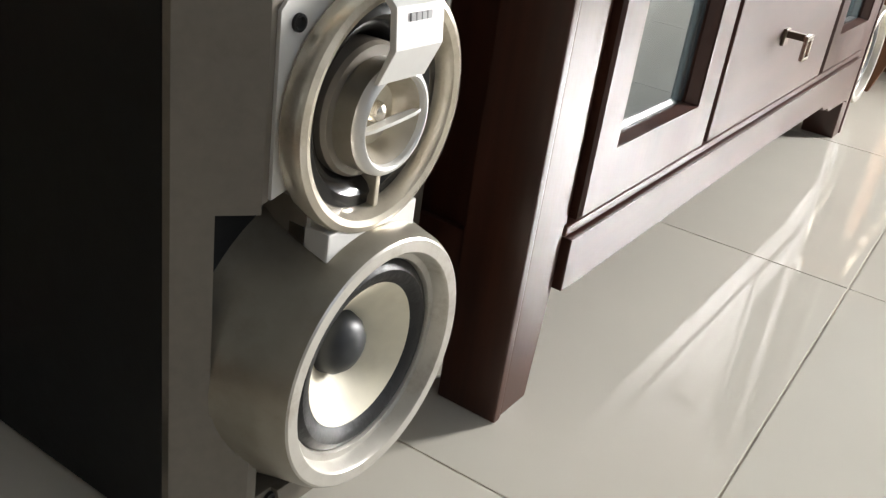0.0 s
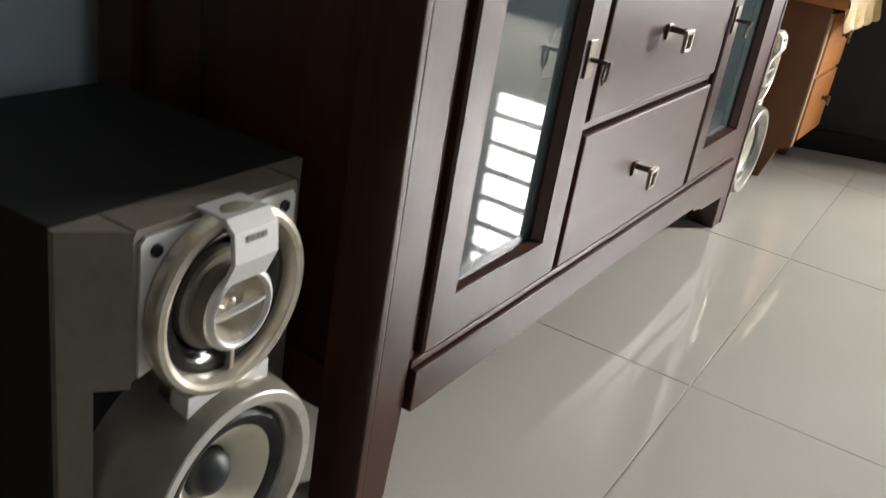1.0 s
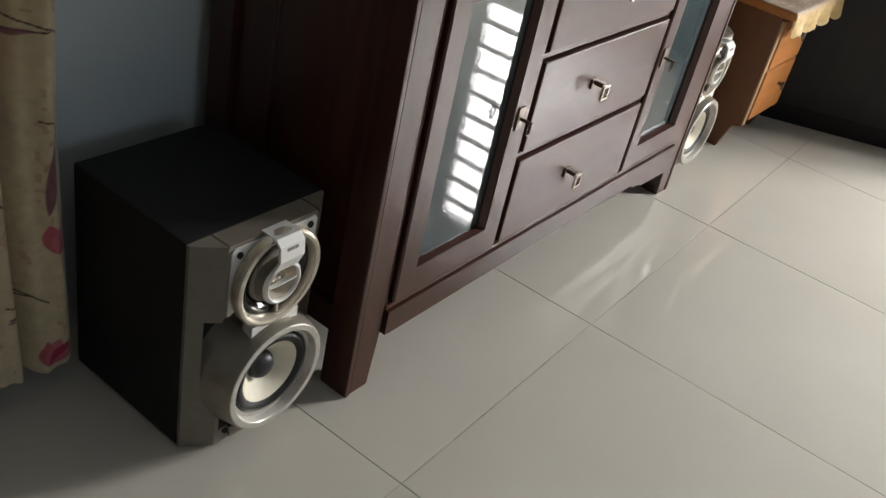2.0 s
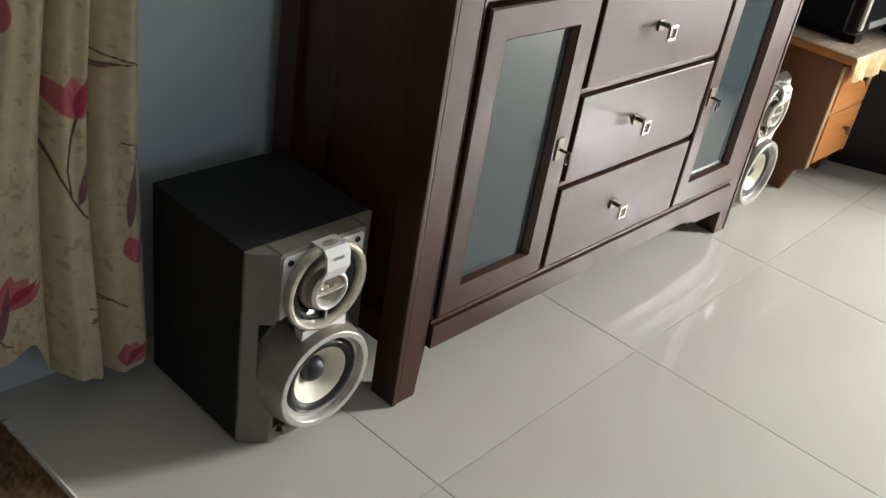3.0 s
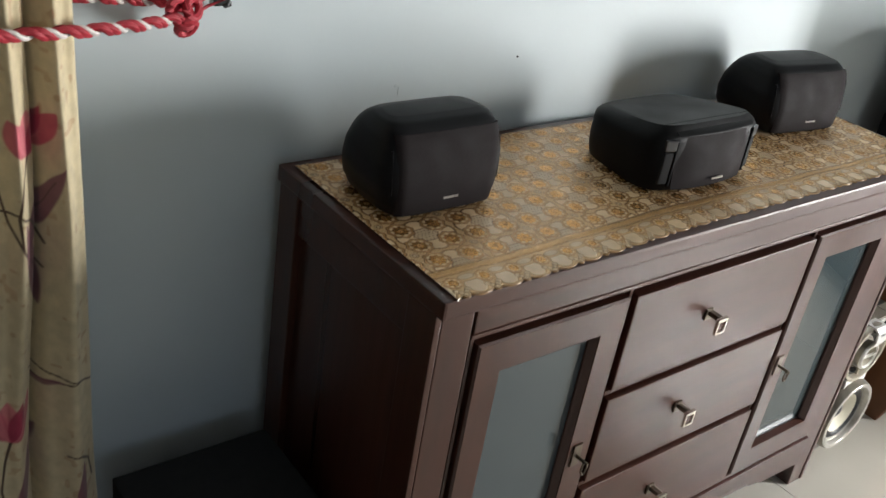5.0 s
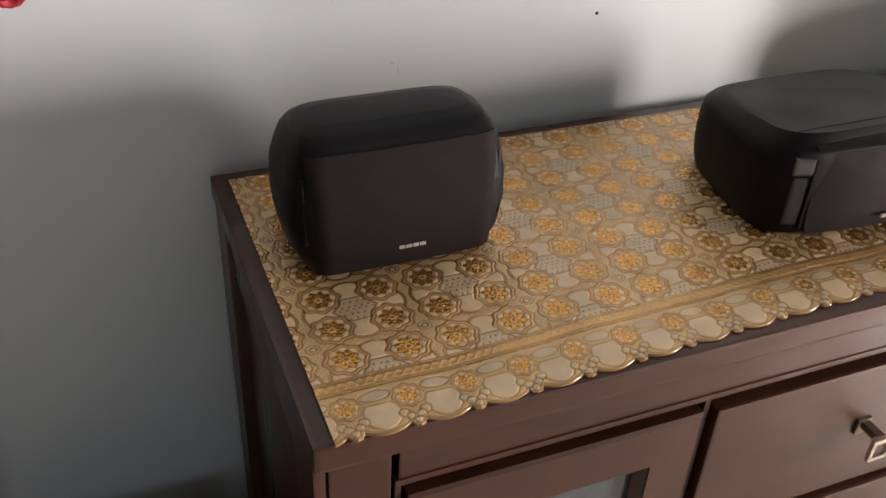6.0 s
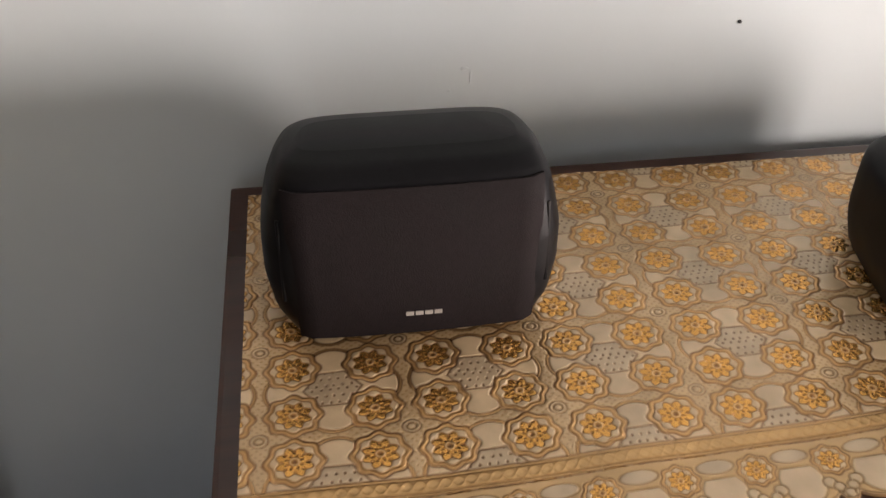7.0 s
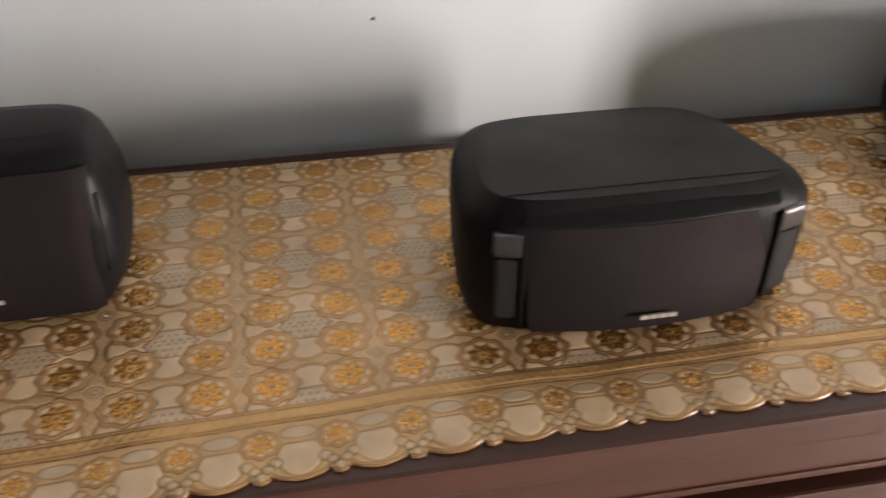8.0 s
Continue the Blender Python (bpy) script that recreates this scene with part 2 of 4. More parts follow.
def lathe(profile, cx, cz, segs=64, closed=False, bm=None):
    """A profile of (radius, y) turned round the y axis through (cx, cz)."""
    bm = bm or bmesh.new()
    rings = []
    for r, y in profile:
        if r < 1e-6:
            rings.append([bm.verts.new((cx, y, cz))])
        else:
            rings.append([bm.verts.new((cx + r * math.cos(2 * math.pi * i / segs), y, cz + r * math.sin(2 * math.pi * i / segs))) for i in range(segs)])
    pairs = list(zip(rings, rings[1:])) + ([(rings[-1], rings[0])] if closed else [])
    for p, q in pairs:
        for i in range(segs):
            j = (i + 1) % segs
            if len(p) == 1 and len(q) == 1:
                continue
            if len(p) == 1:
                bm.faces.new((p[0], q[i], q[j]))
            elif len(q) == 1:
                bm.faces.new((p[i], q[0], p[j]))
            else:
                bm.faces.new((p[i], q[i], q[j], p[j]))
    return bm


def tube(points, radius, segs=10, bm=None):
    """A round rod along a line of points."""
    bm = bm or bmesh.new()
    pts = [Vector(p) for p in points]
    rings = []
    for i, p in enumerate(pts):
        d = (pts[min(i + 1, len(pts) - 1)] - pts[max(i - 1, 0)]).normalized()
        q = d.to_track_quat("Z", "Y")
        rings.append([bm.verts.new(p + q @ Vector((radius * math.cos(2 * math.pi * k / segs), radius * math.sin(2 * math.pi * k / segs), 0))) for k in range(segs)])
    for a, b in zip(rings, rings[1:]):
        for k in range(segs):
            bm.faces.new((a[k], a[(k + 1) % segs], b[(k + 1) % segs], b[k]))
    bm.faces.new(rings[0][::-1])
    bm.faces.new(rings[-1])
    return bm


def holed_plate(outline, cx, cz, r, y0, y1, n=96):
    """A plate in the plane of x and z, from y0 to y1, with a round hole; the outline is seen whole from the hole's middle."""
    bm = bmesh.new()
    loops = [[], [], [], []]
    for k in range(n):
        t = 2 * math.pi * (k + 0.5) / n
        dx, dz = math.cos(t), math.sin(t)
        best = 9.0
        for (ax, az), (bx, bz) in zip(outline, outline[1:] + outline[:1]):
            ex, ez = bx - ax, bz - az
            det = dx * -ez + ex * dz
            if abs(det) < 1e-9:
                continue
            s = ((ax - cx) * -ez + ex * (az - cz)) / det
            w = (dx * (az - cz) - dz * (ax - cx)) / det
            if s > 0 and -1e-6 <= w <= 1 + 1e-6:
                best = min(best, s)
        best = max(best, r + 0.004)
        for loop, (d, y) in zip(loops, ((best, y0), (r, y0), (r, y1), (best, y1))):
            loop.append(bm.verts.new((cx + dx * d, y, cz + dz * d)))
    for p, q in zip(loops, loops[1:] + loops[:1]):
        for k in range(n):
            bm.faces.new((p[k], p[(k + 1) % n], q[(k + 1) % n], q[k]))
    return bm


def sheet(name, X, tint, relief, mat, parent=None, label="", metal=None):
    """A woven sheet: a grid of places (rows, columns, 3) with a colour and a relief at each."""
    r, c = X.shape[:2]
    me = bpy.data.meshes.new(name)
    idx = np.arange(r * c).reshape(r, c)
    quads = np.stack([idx[:-1, :-1], idx[:-1, 1:], idx[1:, 1:], idx[1:, :-1]], -1).reshape(-1, 4)
    me.vertices.add(r * c)
    me.vertices.foreach_set("co", X.reshape(-1).astype(np.float32))
    me.loops.add(quads.size)
    me.loops.foreach_set("vertex_index", quads.reshape(-1).astype(np.int32))
    me.polygons.add(len(quads))
    me.polygons.foreach_set("loop_start", np.arange(0, quads.size, 4, dtype=np.int32))
    me.update(calc_edges=True)
    me.polygons.foreach_set("use_smooth", np.ones(len(quads), bool))
    ca = me.attributes.new("tint", "FLOAT_COLOR", "POINT")
    ca.data.foreach_set("color", np.concatenate([tint.reshape(-1, 3), np.zeros((r * c, 1)) if metal is None else metal.reshape(-1, 1)], 1).reshape(-1).astype(np.float32))
    ra = me.attributes.new("relief", "FLOAT", "POINT")
    ra.data.foreach_set("value", relief.reshape(-1).astype(np.float32))
    me.materials.append(mat)
    me.validate()
    ob = new(name, me)
    if parent:
        ob.parent = parent
    if label:
        ob["label"] = label
    return ob


# ---- the room ----
floor = tagged(part("floor", box(ROOM_L, ROOM_R, ROOM_F, WALL_Y + 0.12, -0.12, -0.0016), GROUT), "polished cream porcelain floor tiles with thin dark joints", "floor", kind="structure")
wall_back = tagged(part("wall_back", box(ROOM_L - 0.12, ROOM_R + 0.12, WALL_Y, WALL_Y + 0.12, -0.12, CEIL), WALL), "smooth painted wall in a cool off-white", "wall", kind="structure")
bm = box(ROOM_R, ROOM_R + 0.12, ROOM_F, WIN_Y0, -0.12, CEIL)
box(ROOM_R, ROOM_R + 0.12, WIN_Y1, WALL_Y, -0.12, CEIL, bm=bm)
box(ROOM_R, ROOM_R + 0.12, WIN_Y0, WIN_Y1, -0.12, WIN_Z0, bm=bm)
box(ROOM_R, ROOM_R + 0.12, WIN_Y0, WIN_Y1, WIN_Z1, CEIL, bm=bm)
tagged(part("wall_right", bm, WALL), "painted wall with a barred window", "wall", kind="structure")
tagged(part("wall_left", box(ROOM_L - 0.12, ROOM_L, ROOM_F, WALL_Y, -0.12, CEIL), FARWALL), "unseen wall, darkened to cut bounced light", "wall", kind="structure")
# the opening is added for the fill lamp
bm = box(ROOM_L, FILL_X0, ROOM_F - 0.12, ROOM_F, -0.12, CEIL)
box(FILL_X1, ROOM_R, ROOM_F - 0.12, ROOM_F, -0.12, CEIL, bm=bm)
box(FILL_X0, FILL_X1, ROOM_F - 0.12, ROOM_F, -0.12, FILL_Z0, bm=bm)
box(FILL_X0, FILL_X1, ROOM_F - 0.12, ROOM_F, FILL_Z1, CEIL, bm=bm)
tagged(part("wall_front", bm, FARWALL), "unseen dark wall with an added opening for fill light", "wall", kind="structure")
tagged(part("ceiling", box(ROOM_L, ROOM_R, ROOM_F, WALL_Y, CEIL, CEIL + 0.1), CEILING), "plain unseen ceiling, darkened to cut bounced light", "ceiling", kind="structure")


def barred_window():
    w = thing("window_1", "window with dark horizontal bars, bright outside", "window", kind="structure", at=(ROOM_R, (WIN_Y0 + WIN_Y1) / 2, WIN_Z0))
    w.location = (0, 0, 0)
    bm = bmesh.new()
    for a, b in ((WIN_Y0, WIN_Y0 + 0.05), (WIN_Y1 - 0.05, WIN_Y1)):
        box(ROOM_R + 0.02, ROOM_R + 0.07, a, b, WIN_Z0, WIN_Z1, bm=bm)
    for a, b in ((WIN_Z0, WIN_Z0 + 0.05), (WIN_Z1 - 0.05, WIN_Z1)):
        box(ROOM_R + 0.02, ROOM_R + 0.07, WIN_Y0 + 0.05, WIN_Y1 - 0.05, a, b, bm=bm)
    for k in (1,):
        y = WIN_Y0 + (WIN_Y1 - WIN_Y0) * k / 2
        box(ROOM_R + 0.03, ROOM_R + 0.06, y - 0.02, y + 0.02, WIN_Z0 + 0.05, WIN_Z1 - 0.05, bm=bm)
    part("window_frame", bm, FRAME, w)
    first = None
    for k in range(11):
        z = WIN_Z0 + 0.14 + 0.125 * k
        if first is None:
            first = part("bar", box(ROOM_R + 0.0, ROOM_R + 0.018, WIN_Y0, WIN_Y1, -0.012, 0.012, 0.003), IRON, w)
            first.location.z = z
            tagged(first, "dark iron bar")
        else:
            o = first.copy()
            o.location.z = z
            scene.collection.objects.link(o)


barred_window()


# ---- the sideboard ----
SB_W, SB_D, SB_MID = 1.203, 0.375, 0.606


def bail_handle(x, z, y):
    """A square back plate, a short post and an open rectangular drop pull."""
    h = part("handle", box(x - 0.009, x + 0.009, y - 0.004, y, z - 0.009, z + 0.011, 0.0015), BRONZE)
    part("post", box(x - 0.005, x + 0.005, y - 0.027, y - 0.004, z + 0.001, z + 0.009, 0.001), BRONZE, h)
    bm = box(x - 0.0125, x + 0.0125, y - 0.031, y - 0.025, z + 0.003, z + 0.009, 0.001)
    for a in (-0.0105, 0.0105):
        box(x + a - 0.002, x + a + 0.002, y - 0.031, y - 0.026, z - 0.016, z + 0.003, 0.0008, bm=bm)
    box(x - 0.0125, x + 0.0125, y - 0.031, y - 0.026, z - 0.020, z - 0.0155, 0.0008, bm=bm)
    part("pull", bm, NICKEL, h, "nickel drop pull")
    return h


def frame_ring(x0, x1, z0, z1, ix0, ix1, iz0, iz1, y_out, y_in, y_back, slope):
    """A mitred door frame with a sloped inner moulding."""
    bm = bmesh.new()
    o = [(x0, z0), (x1, z0), (x1, z1), (x0, z1)]
    a = [(ix0 - slope, iz0 - slope * 0.3), (ix1 + slope, iz0 - slope * 0.3), (ix1 + slope, iz1 + slope), (ix0 - slope, iz1 + slope)]
    i = [(ix0, iz0), (ix1, iz0), (ix1, iz1), (ix0, iz1)]
    loops = [[(*p, y_back) for p in o], [(*p, y_out + 0.003) for p in o], [(x + (0.003 if x == x0 else -0.003), z + (0.003 if z == z0 else -0.003), y_out) for x, z in o],
             [(*p, y_out) for p in a], [(*p, y_out + 0.002) for p in a], [(*p, y_in) for p in i], [(*p, y_back) for p in i]]
    vs = [[bm.verts.new((x, y, z)) for x, z, y in lp] for lp in loops]
    for p, q in zip(vs, vs[1:] + vs[:1]):
        for k in range(4):
            j = (k + 1) % 4
            bm.faces.new((p[k], p[j], q[j], q[k]))
    return bm


def sideboard():
    sb = thing("sideboard", "dark mahogany sideboard with two glazed doors and three drawers", "sideboard")
    # legs run the whole height, tapered on the inner side at the foot
    for x0, x1, inner in ((0.0, 0.063, 1), (SB_W - 0.063, SB_W, -1)):
        a, b = (x0, x1) if inner == 1 else (x1, x0)
        foot = b - inner * 0.008
        pts = [(a, 0.0), (foot, 0.0), (b, 0.10), (b, 0.778), (a, 0.778)]
        g = a + inner * 0.0125
        face = [(g, 0.0), (foot, 0.0), (b, 0.10), (b, 0.778), (g, 0.778)]
        leg = part("leg", prism(face, "y", -0.004, 0.052, 0.0018), MAHOGANY, sb)
        lo, hi = sorted((a, a + inner * 0.0098))
        part("corner_bead", box(lo, hi, -0.006, 0.052, 0.0, 0.777, 0.002), MAHOGANY, leg)
        lo, hi = sorted((a + inner * 0.008, a + inner * 0.016))
        part("groove", box(lo, hi, 0.004, 0.050, 0.001, 0.776), MAHOGANY, leg)
        part("leg", prism(pts, "y", SB_D - 0.05, SB_D, 0.002), MAHOGANY, sb)
        sx = 0.012 if inner == 1 else SB_W - 0.030
        part("side_panel", box(sx, sx + 0.018, 0.052, SB_D - 0.05, 0.118, 0.778), MAHOGANY, sb)
        sx = 0.005 if inner == 1 else SB_W - 0.030
        for z0, z1 in ((0.715, 0.778), (0.105, 0.155)):
            part("side_rail", box(sx, sx + 0.025, 0.052, SB_D - 0.05, z0, z1, 0.002), MAHOGANY_H, sb)
    part("back_panel", box(0.02, SB_W - 0.02, SB_D - 0.045, SB_D - 0.035, 0.10, 0.778), MAHOGANY, sb)
    part("bottom_panel", box(0.02, SB_W - 0.02, 0.02, SB_D - 0.046, 0.115, 0.132), MAHOGANY_H, sb)
    part("shelf", box(0.07, SB_W - 0.07, 0.06, SB_D - 0.05, 0.42, 0.436), MAHOGANY_H, sb)
    # face frame
    part("frieze_rail", box(0.070, SB_W - 0.070, -0.002, 0.03, 0.722, 0.775, 0.002), MAHOGANY_H, sb)
    part("frieze_bead", box(0.066, SB_W - 0.066, -0.004, 0.004, 0.722, 0.729, 0.002), MAHOGANY_H, sb)
    # bottom rail with a small step at each end of its arch
    e = SB_W - 0.066
    pts = [(0.070, 0.150), (0.070, 0.102), (0.085, 0.102), (0.62, 0.104), (e - 0.20, 0.101), (e - 0.19, 0.092), (e - 0.155, 0.090), (e - 0.145, 0.082), (e - 0.02, 0.078), (e, 0.07), (e, 0.150)]
    part("bottom_rail", prism(pts, "y", -0.0105, 0.02, 0.0012), MAHOGANY_H, sb)
    part("bottom_bead", box(0.066, e, -0.006, 0.006, 0.1525, 0.1615, 0.0025), MAHOGANY_H, sb)
    for x in (0.0695, 0.366, 0.8395, SB_W - 0.0705):
        part("stile", box(x - 0.003, x + 0.003, -0.002, 0.03, 0.158, 0.722, 0.0012), MAHOGANY, sb)
    # doors
    for x0, x1, key_x, hinge in ((0.076, 0.358, 0.328, 1), (0.845, 1.126, 0.864, -1)):
        door = part("door", frame_ring(x0, x1, 0.166, 0.714, x0 + 0.052, x1 - 0.056, 0.222, 0.655, -0.011, 0.001, 0.022, 0.008), MAHOGANY, sb, "glazed door with a mitred frame")
        g = part("pane", box(x0 + 0.050, x1 - 0.054, 0.004, 0.008, 0.220, 0.657), PANE, door, "greyish cabinet glass")
        g.visible_shadow = False
        esc = part("escutcheon", box(key_x - 0.009, key_x + 0.009, -0.014, -0.011, 0.414, 0.456, 0.001), BRONZE, door)
        part("key", box(key_x - 0.002, key_x + 0.002, -0.038, -0.014, 0.432, 0.437, 0.0008), BRONZE, door)
        ring = [(key_x + 0.006 * math.cos(t), -0.033, 0.424 + 0.012 * math.sin(t)) for t in [2 * math.pi * k / 14 for k in range(15)]]
        part("key_bow", tube(ring, 0.0018, 6), BRONZE, door, smooth=True)
    # drawers
    for z0, z1 in ((0.167, 0.337), (0.355, 0.522), (0.540, 0.711)):
        d = part("drawer", box(0.374, 0.834, -0.010, 0.018, z0, z1, 0.0030), MAHOGANY_H, sb)
        h = bail_handle(SB_MID - 0.038, (z0 + z1) / 2 + 0.004, -0.010)
        h.parent = d
    for z in (0.346, 0.531):
        part("drawer_rail", box(0.370, 0.845, -0.002, 0.03, z - 0.0045, z + 0.0045, 0.0015), MAHOGANY_H, sb)
    # top board
    part("top_board", box(-0.002, SB_W + 0.006, -0.020, SB_D + 0.006, 0.778, 0.804, 0.004), MAHOGANY_H, sb)
    return sb


sideboard()


# ---- the lace-patterned cover on the sideboard ----
def smoothstep(a, b, x):
    t = np.clip((x - a) / (b - a), 0, 1)
    return t * t * (3 - 2 * t)


CREAM, TAN, GOLD, BROWN = (np.array(k) for k in ((0.60, 0.440, 0.265), (0.62, 0.350, 0.135), (0.74, 0.365, 0.085), (0.27, 0.120, 0.045)))


class Print:
    """A printed vinyl surface: colour, relief and gilding at each place, laid on layer by layer."""

    def __init__(self, shape):
        self.col = np.empty(shape + (3,))
        self.rel, self.metal = np.zeros(shape), np.zeros(shape)

    def lay(self, k, colour, relief, metal):
        k = np.clip(k, 0, 1)
        self.col = self.col * (1 - k[..., None]) + colour * k[..., None]
        self.rel = self.rel * (1 - k) + relief * k
        self.metal = self.metal * (1 - k) + metal * k

    def line(self, d, width, colour, relief=-0.9, metal=0.8, where=1.0, strength=0.72):
        self.lay(strength * np.exp(-(d / width) ** 2) * where, colour, relief, metal)


def flower(pr, fx, fy, size=1.0):
    """An eight-lobed flower with a double scalloped outline, a star of gilt petals and a ringed hub."""
    r, th = np.hypot(fx, fy) / size, np.arctan2(fy, fx)
    lobe = 0.0182 * (1 + 0.065 * np.cos(8 * th))
    pr.lay(smoothstep(0.0005, -0.0005, r - lobe), TAN, 0.3, 0.45)
    pr.lay(smoothstep(0.0006, -0.0006, r - lobe * 0.80), CREAM * 1.05, 0.6, 0.1)
    star = 0.0105 * (1 + 0.13 * np.cos(8 * th + np.pi))
    inside = smoothstep(0.0006, -0.0006, r - star)
    pr.lay(inside, GOLD, 0.0, 0.75)
    seed = np.maximum(smoothstep(0.45, 0.8, np.cos(8 * th)) * np.exp(-((r - 0.0078) / 0.0013) ** 2), smoothstep(0.3, 0.7, np.cos(8 * th + np.pi)) * np.exp(-((r - 0.0050) / 0.0011) ** 2))
    pr.lay(seed * 0.75, BROWN, -1.0, 0.6)
    pr.line(r - lobe, 0.00085, BROWN)
    pr.line(r - lobe * 0.80, 0.0007, BROWN * 0.6 + GOLD * 0.4)
    pr.line(r - star, 0.0007, BROWN * 0.7 + GOLD * 0.3, strength=0.7)
    pr.line(r - 0.0026, 0.0007, CREAM, 0.8, 0.3)
    pr.lay(smoothstep(0.0016, 0.0010, r), BROWN, -0.5, 0.5)
    return r - lobe


def cover_pattern(x, y):
    """Clusters of four flowers round a small ring, six-sided dotted fields between the clusters, waisted cream fields between all."""
    px, py = 0.095, 0.0815
    u, v = (x - 0.121) / px, (y - 0.082) / py
    iu, iv = np.round(u), np.round(v)
    du, dv = (u - iu) * px, (v - iv) * py
    hx, hy = px / 2 - np.abs(du), py / 2 - np.abs(dv)
    pr = Print(x.shape)
    # finely dotted ground
    pr.col[:] = (0.58, 0.395, 0.205)
    pr.metal[:] = 0.12
    dot = smoothstep(0.35, 0.6, np.sin(x * 2 * np.pi / 0.0058 + 0.8 * np.sin(y * 210)) * np.sin(y * 2 * np.pi / 0.0052))
    pr.lay(dot * 0.45, TAN * 0.8, -0.6, 0.5)
    # waisted fields, with a double outline
    da = np.where(hx < 0.0262, hy - 0.0172, np.hypot(hx - 0.0262, hy) - 0.0172)
    db = np.where(hy < 0.0205, hx - 0.0165, np.hypot(hy - 0.0205, hx) - 0.0165)
    field = np.minimum(da, db)
    pr.lay(smoothstep(0.0022, 0.0016, field), TAN, 0.2, 0.55)
    pr.lay(smoothstep(0.0004, -0.0004, field), CREAM * 1.12, 0.4, 0.0)
    pr.line(field, 0.0007, BROWN)
    pr.line(field - 0.0020, 0.0006, BROWN * 0.6 + TAN * 0.4, strength=0.7)
    # six-sided fields with rows of punched dots
    hexa = np.maximum(hy - 0.0150, hx * 0.78 + hy * 0.55 - 0.0150)
    pr.lay(smoothstep(0.0004, -0.0004, hexa), np.array([0.56, 0.42, 0.265]), 0.2, 0.1)
    row = np.round((dv + 0.5) / 0.0060)
    ex = (du + 0.5 + 0.0030 * (row % 2)) / 0.0060
    ey = (dv + 0.5) / 0.0060 - row
    punch = np.hypot((ex - np.round(ex)) * 0.0060 * 1.3, ey * 0.0060)
    pr.lay(0.75 * smoothstep(0.0016, 0.0008, punch) * (hexa < -0.001), BROWN * 0.8, -1.0, 0.6)
    pr.line(hexa, 0.0008, BROWN)
    # small ring at the middle of each cluster
    rr = np.hypot(du, dv * 1.1)
    pr.lay(smoothstep(0.0062, 0.0055, rr), CREAM, 0.3, 0.2)
    pr.line(rr - 0.0058, 0.0007, BROWN * 0.7 + TAN * 0.3)
    pr.line(rr - 0.0030, 0.0009, TAN * 0.7, strength=0.9)
    flower(pr, np.abs(du) - 0.0215, np.abs(dv) - 0.0195)
    return pr


def front_border(pr, x, y):
    """A twisted braid between cords, then small flowers over paired leaves and a cream shell to each scallop."""
    below = smoothstep(0.0262, 0.0256, y)
    keep = Print(x.shape)
    keep.col[:] = (0.57, 0.36, 0.165)
    keep.metal[:] = 0.35
    pitch = 0.0486
    w = (x - 0.0795) / pitch
    dx = (w - np.round(w)) * pitch
    sx = pitch / 2 - np.abs(dx)
    # shells between the flowers
    shell = np.maximum(np.hypot(sx * 1.05, (y + 0.004) * 0.95) - 0.0150, y - 0.0075)
    keep.lay(smoothstep(0.0005, -0.0005, shell), CREAM * 1.12, 0.5, 0.0)
    keep.line(shell, 0.0008, TAN * 0.7)
    upper = np.hypot(sx * 0.7, (y - 0.0165) * 1.6) - 0.0085
    keep.lay(smoothstep(0.0005, -0.0005, upper), np.array([0.55, 0.41, 0.26]), 0.2, 0.2)
    keep.line(upper, 0.0007, TAN * 0.7)
    flower(keep, dx, y - 0.0095, 0.66)
    # leaves and three beads under each flower
    for ax, ay, ra in ((0.0085, -0.0075, 0.0042), (0.0042, -0.0118, 0.0036), (0.0, -0.0175, 0.0040), (0.0060, -0.0180, 0.0030)):
        d = np.hypot(np.abs(dx) - ax, y - ay) - ra
        keep.lay(smoothstep(0.0004, -0.0004, d), CREAM, 0.8, 0.25)
        keep.line(d, 0.0007, TAN * 0.65)
    k = below[..., None]
    pr.col, pr.rel, pr.metal = pr.col * (1 - k) + keep.col * k, pr.rel * (1 - below) + keep.rel * below, pr.metal * (1 - below) + keep.metal * below
    # braid
    by = y - 0.0342
    band = smoothstep(0.0076, 0.0070, np.abs(by))
    pr.lay(band, np.array([0.62, 0.37, 0.15]), 0.2, 0.5)
    a, b = np.sin(x * 2 * np.pi / 0.0155), np.sin(x * 2 * np.pi / 0.0155 + np.pi)
    for wave in (a, b):
        pr.line(by - 0.0036 * wave, 0.0013, CREAM * np.array([1.0, 0.8, 0.5]), 0.9, 0.5, band)
    pr.line(np.abs(by) - 0.0052, 0.0007, BROWN * 0.6 + TAN * 0.4, where=band)
    pr.line(np.abs(by) - 0.0074, 0.0008, BROWN)


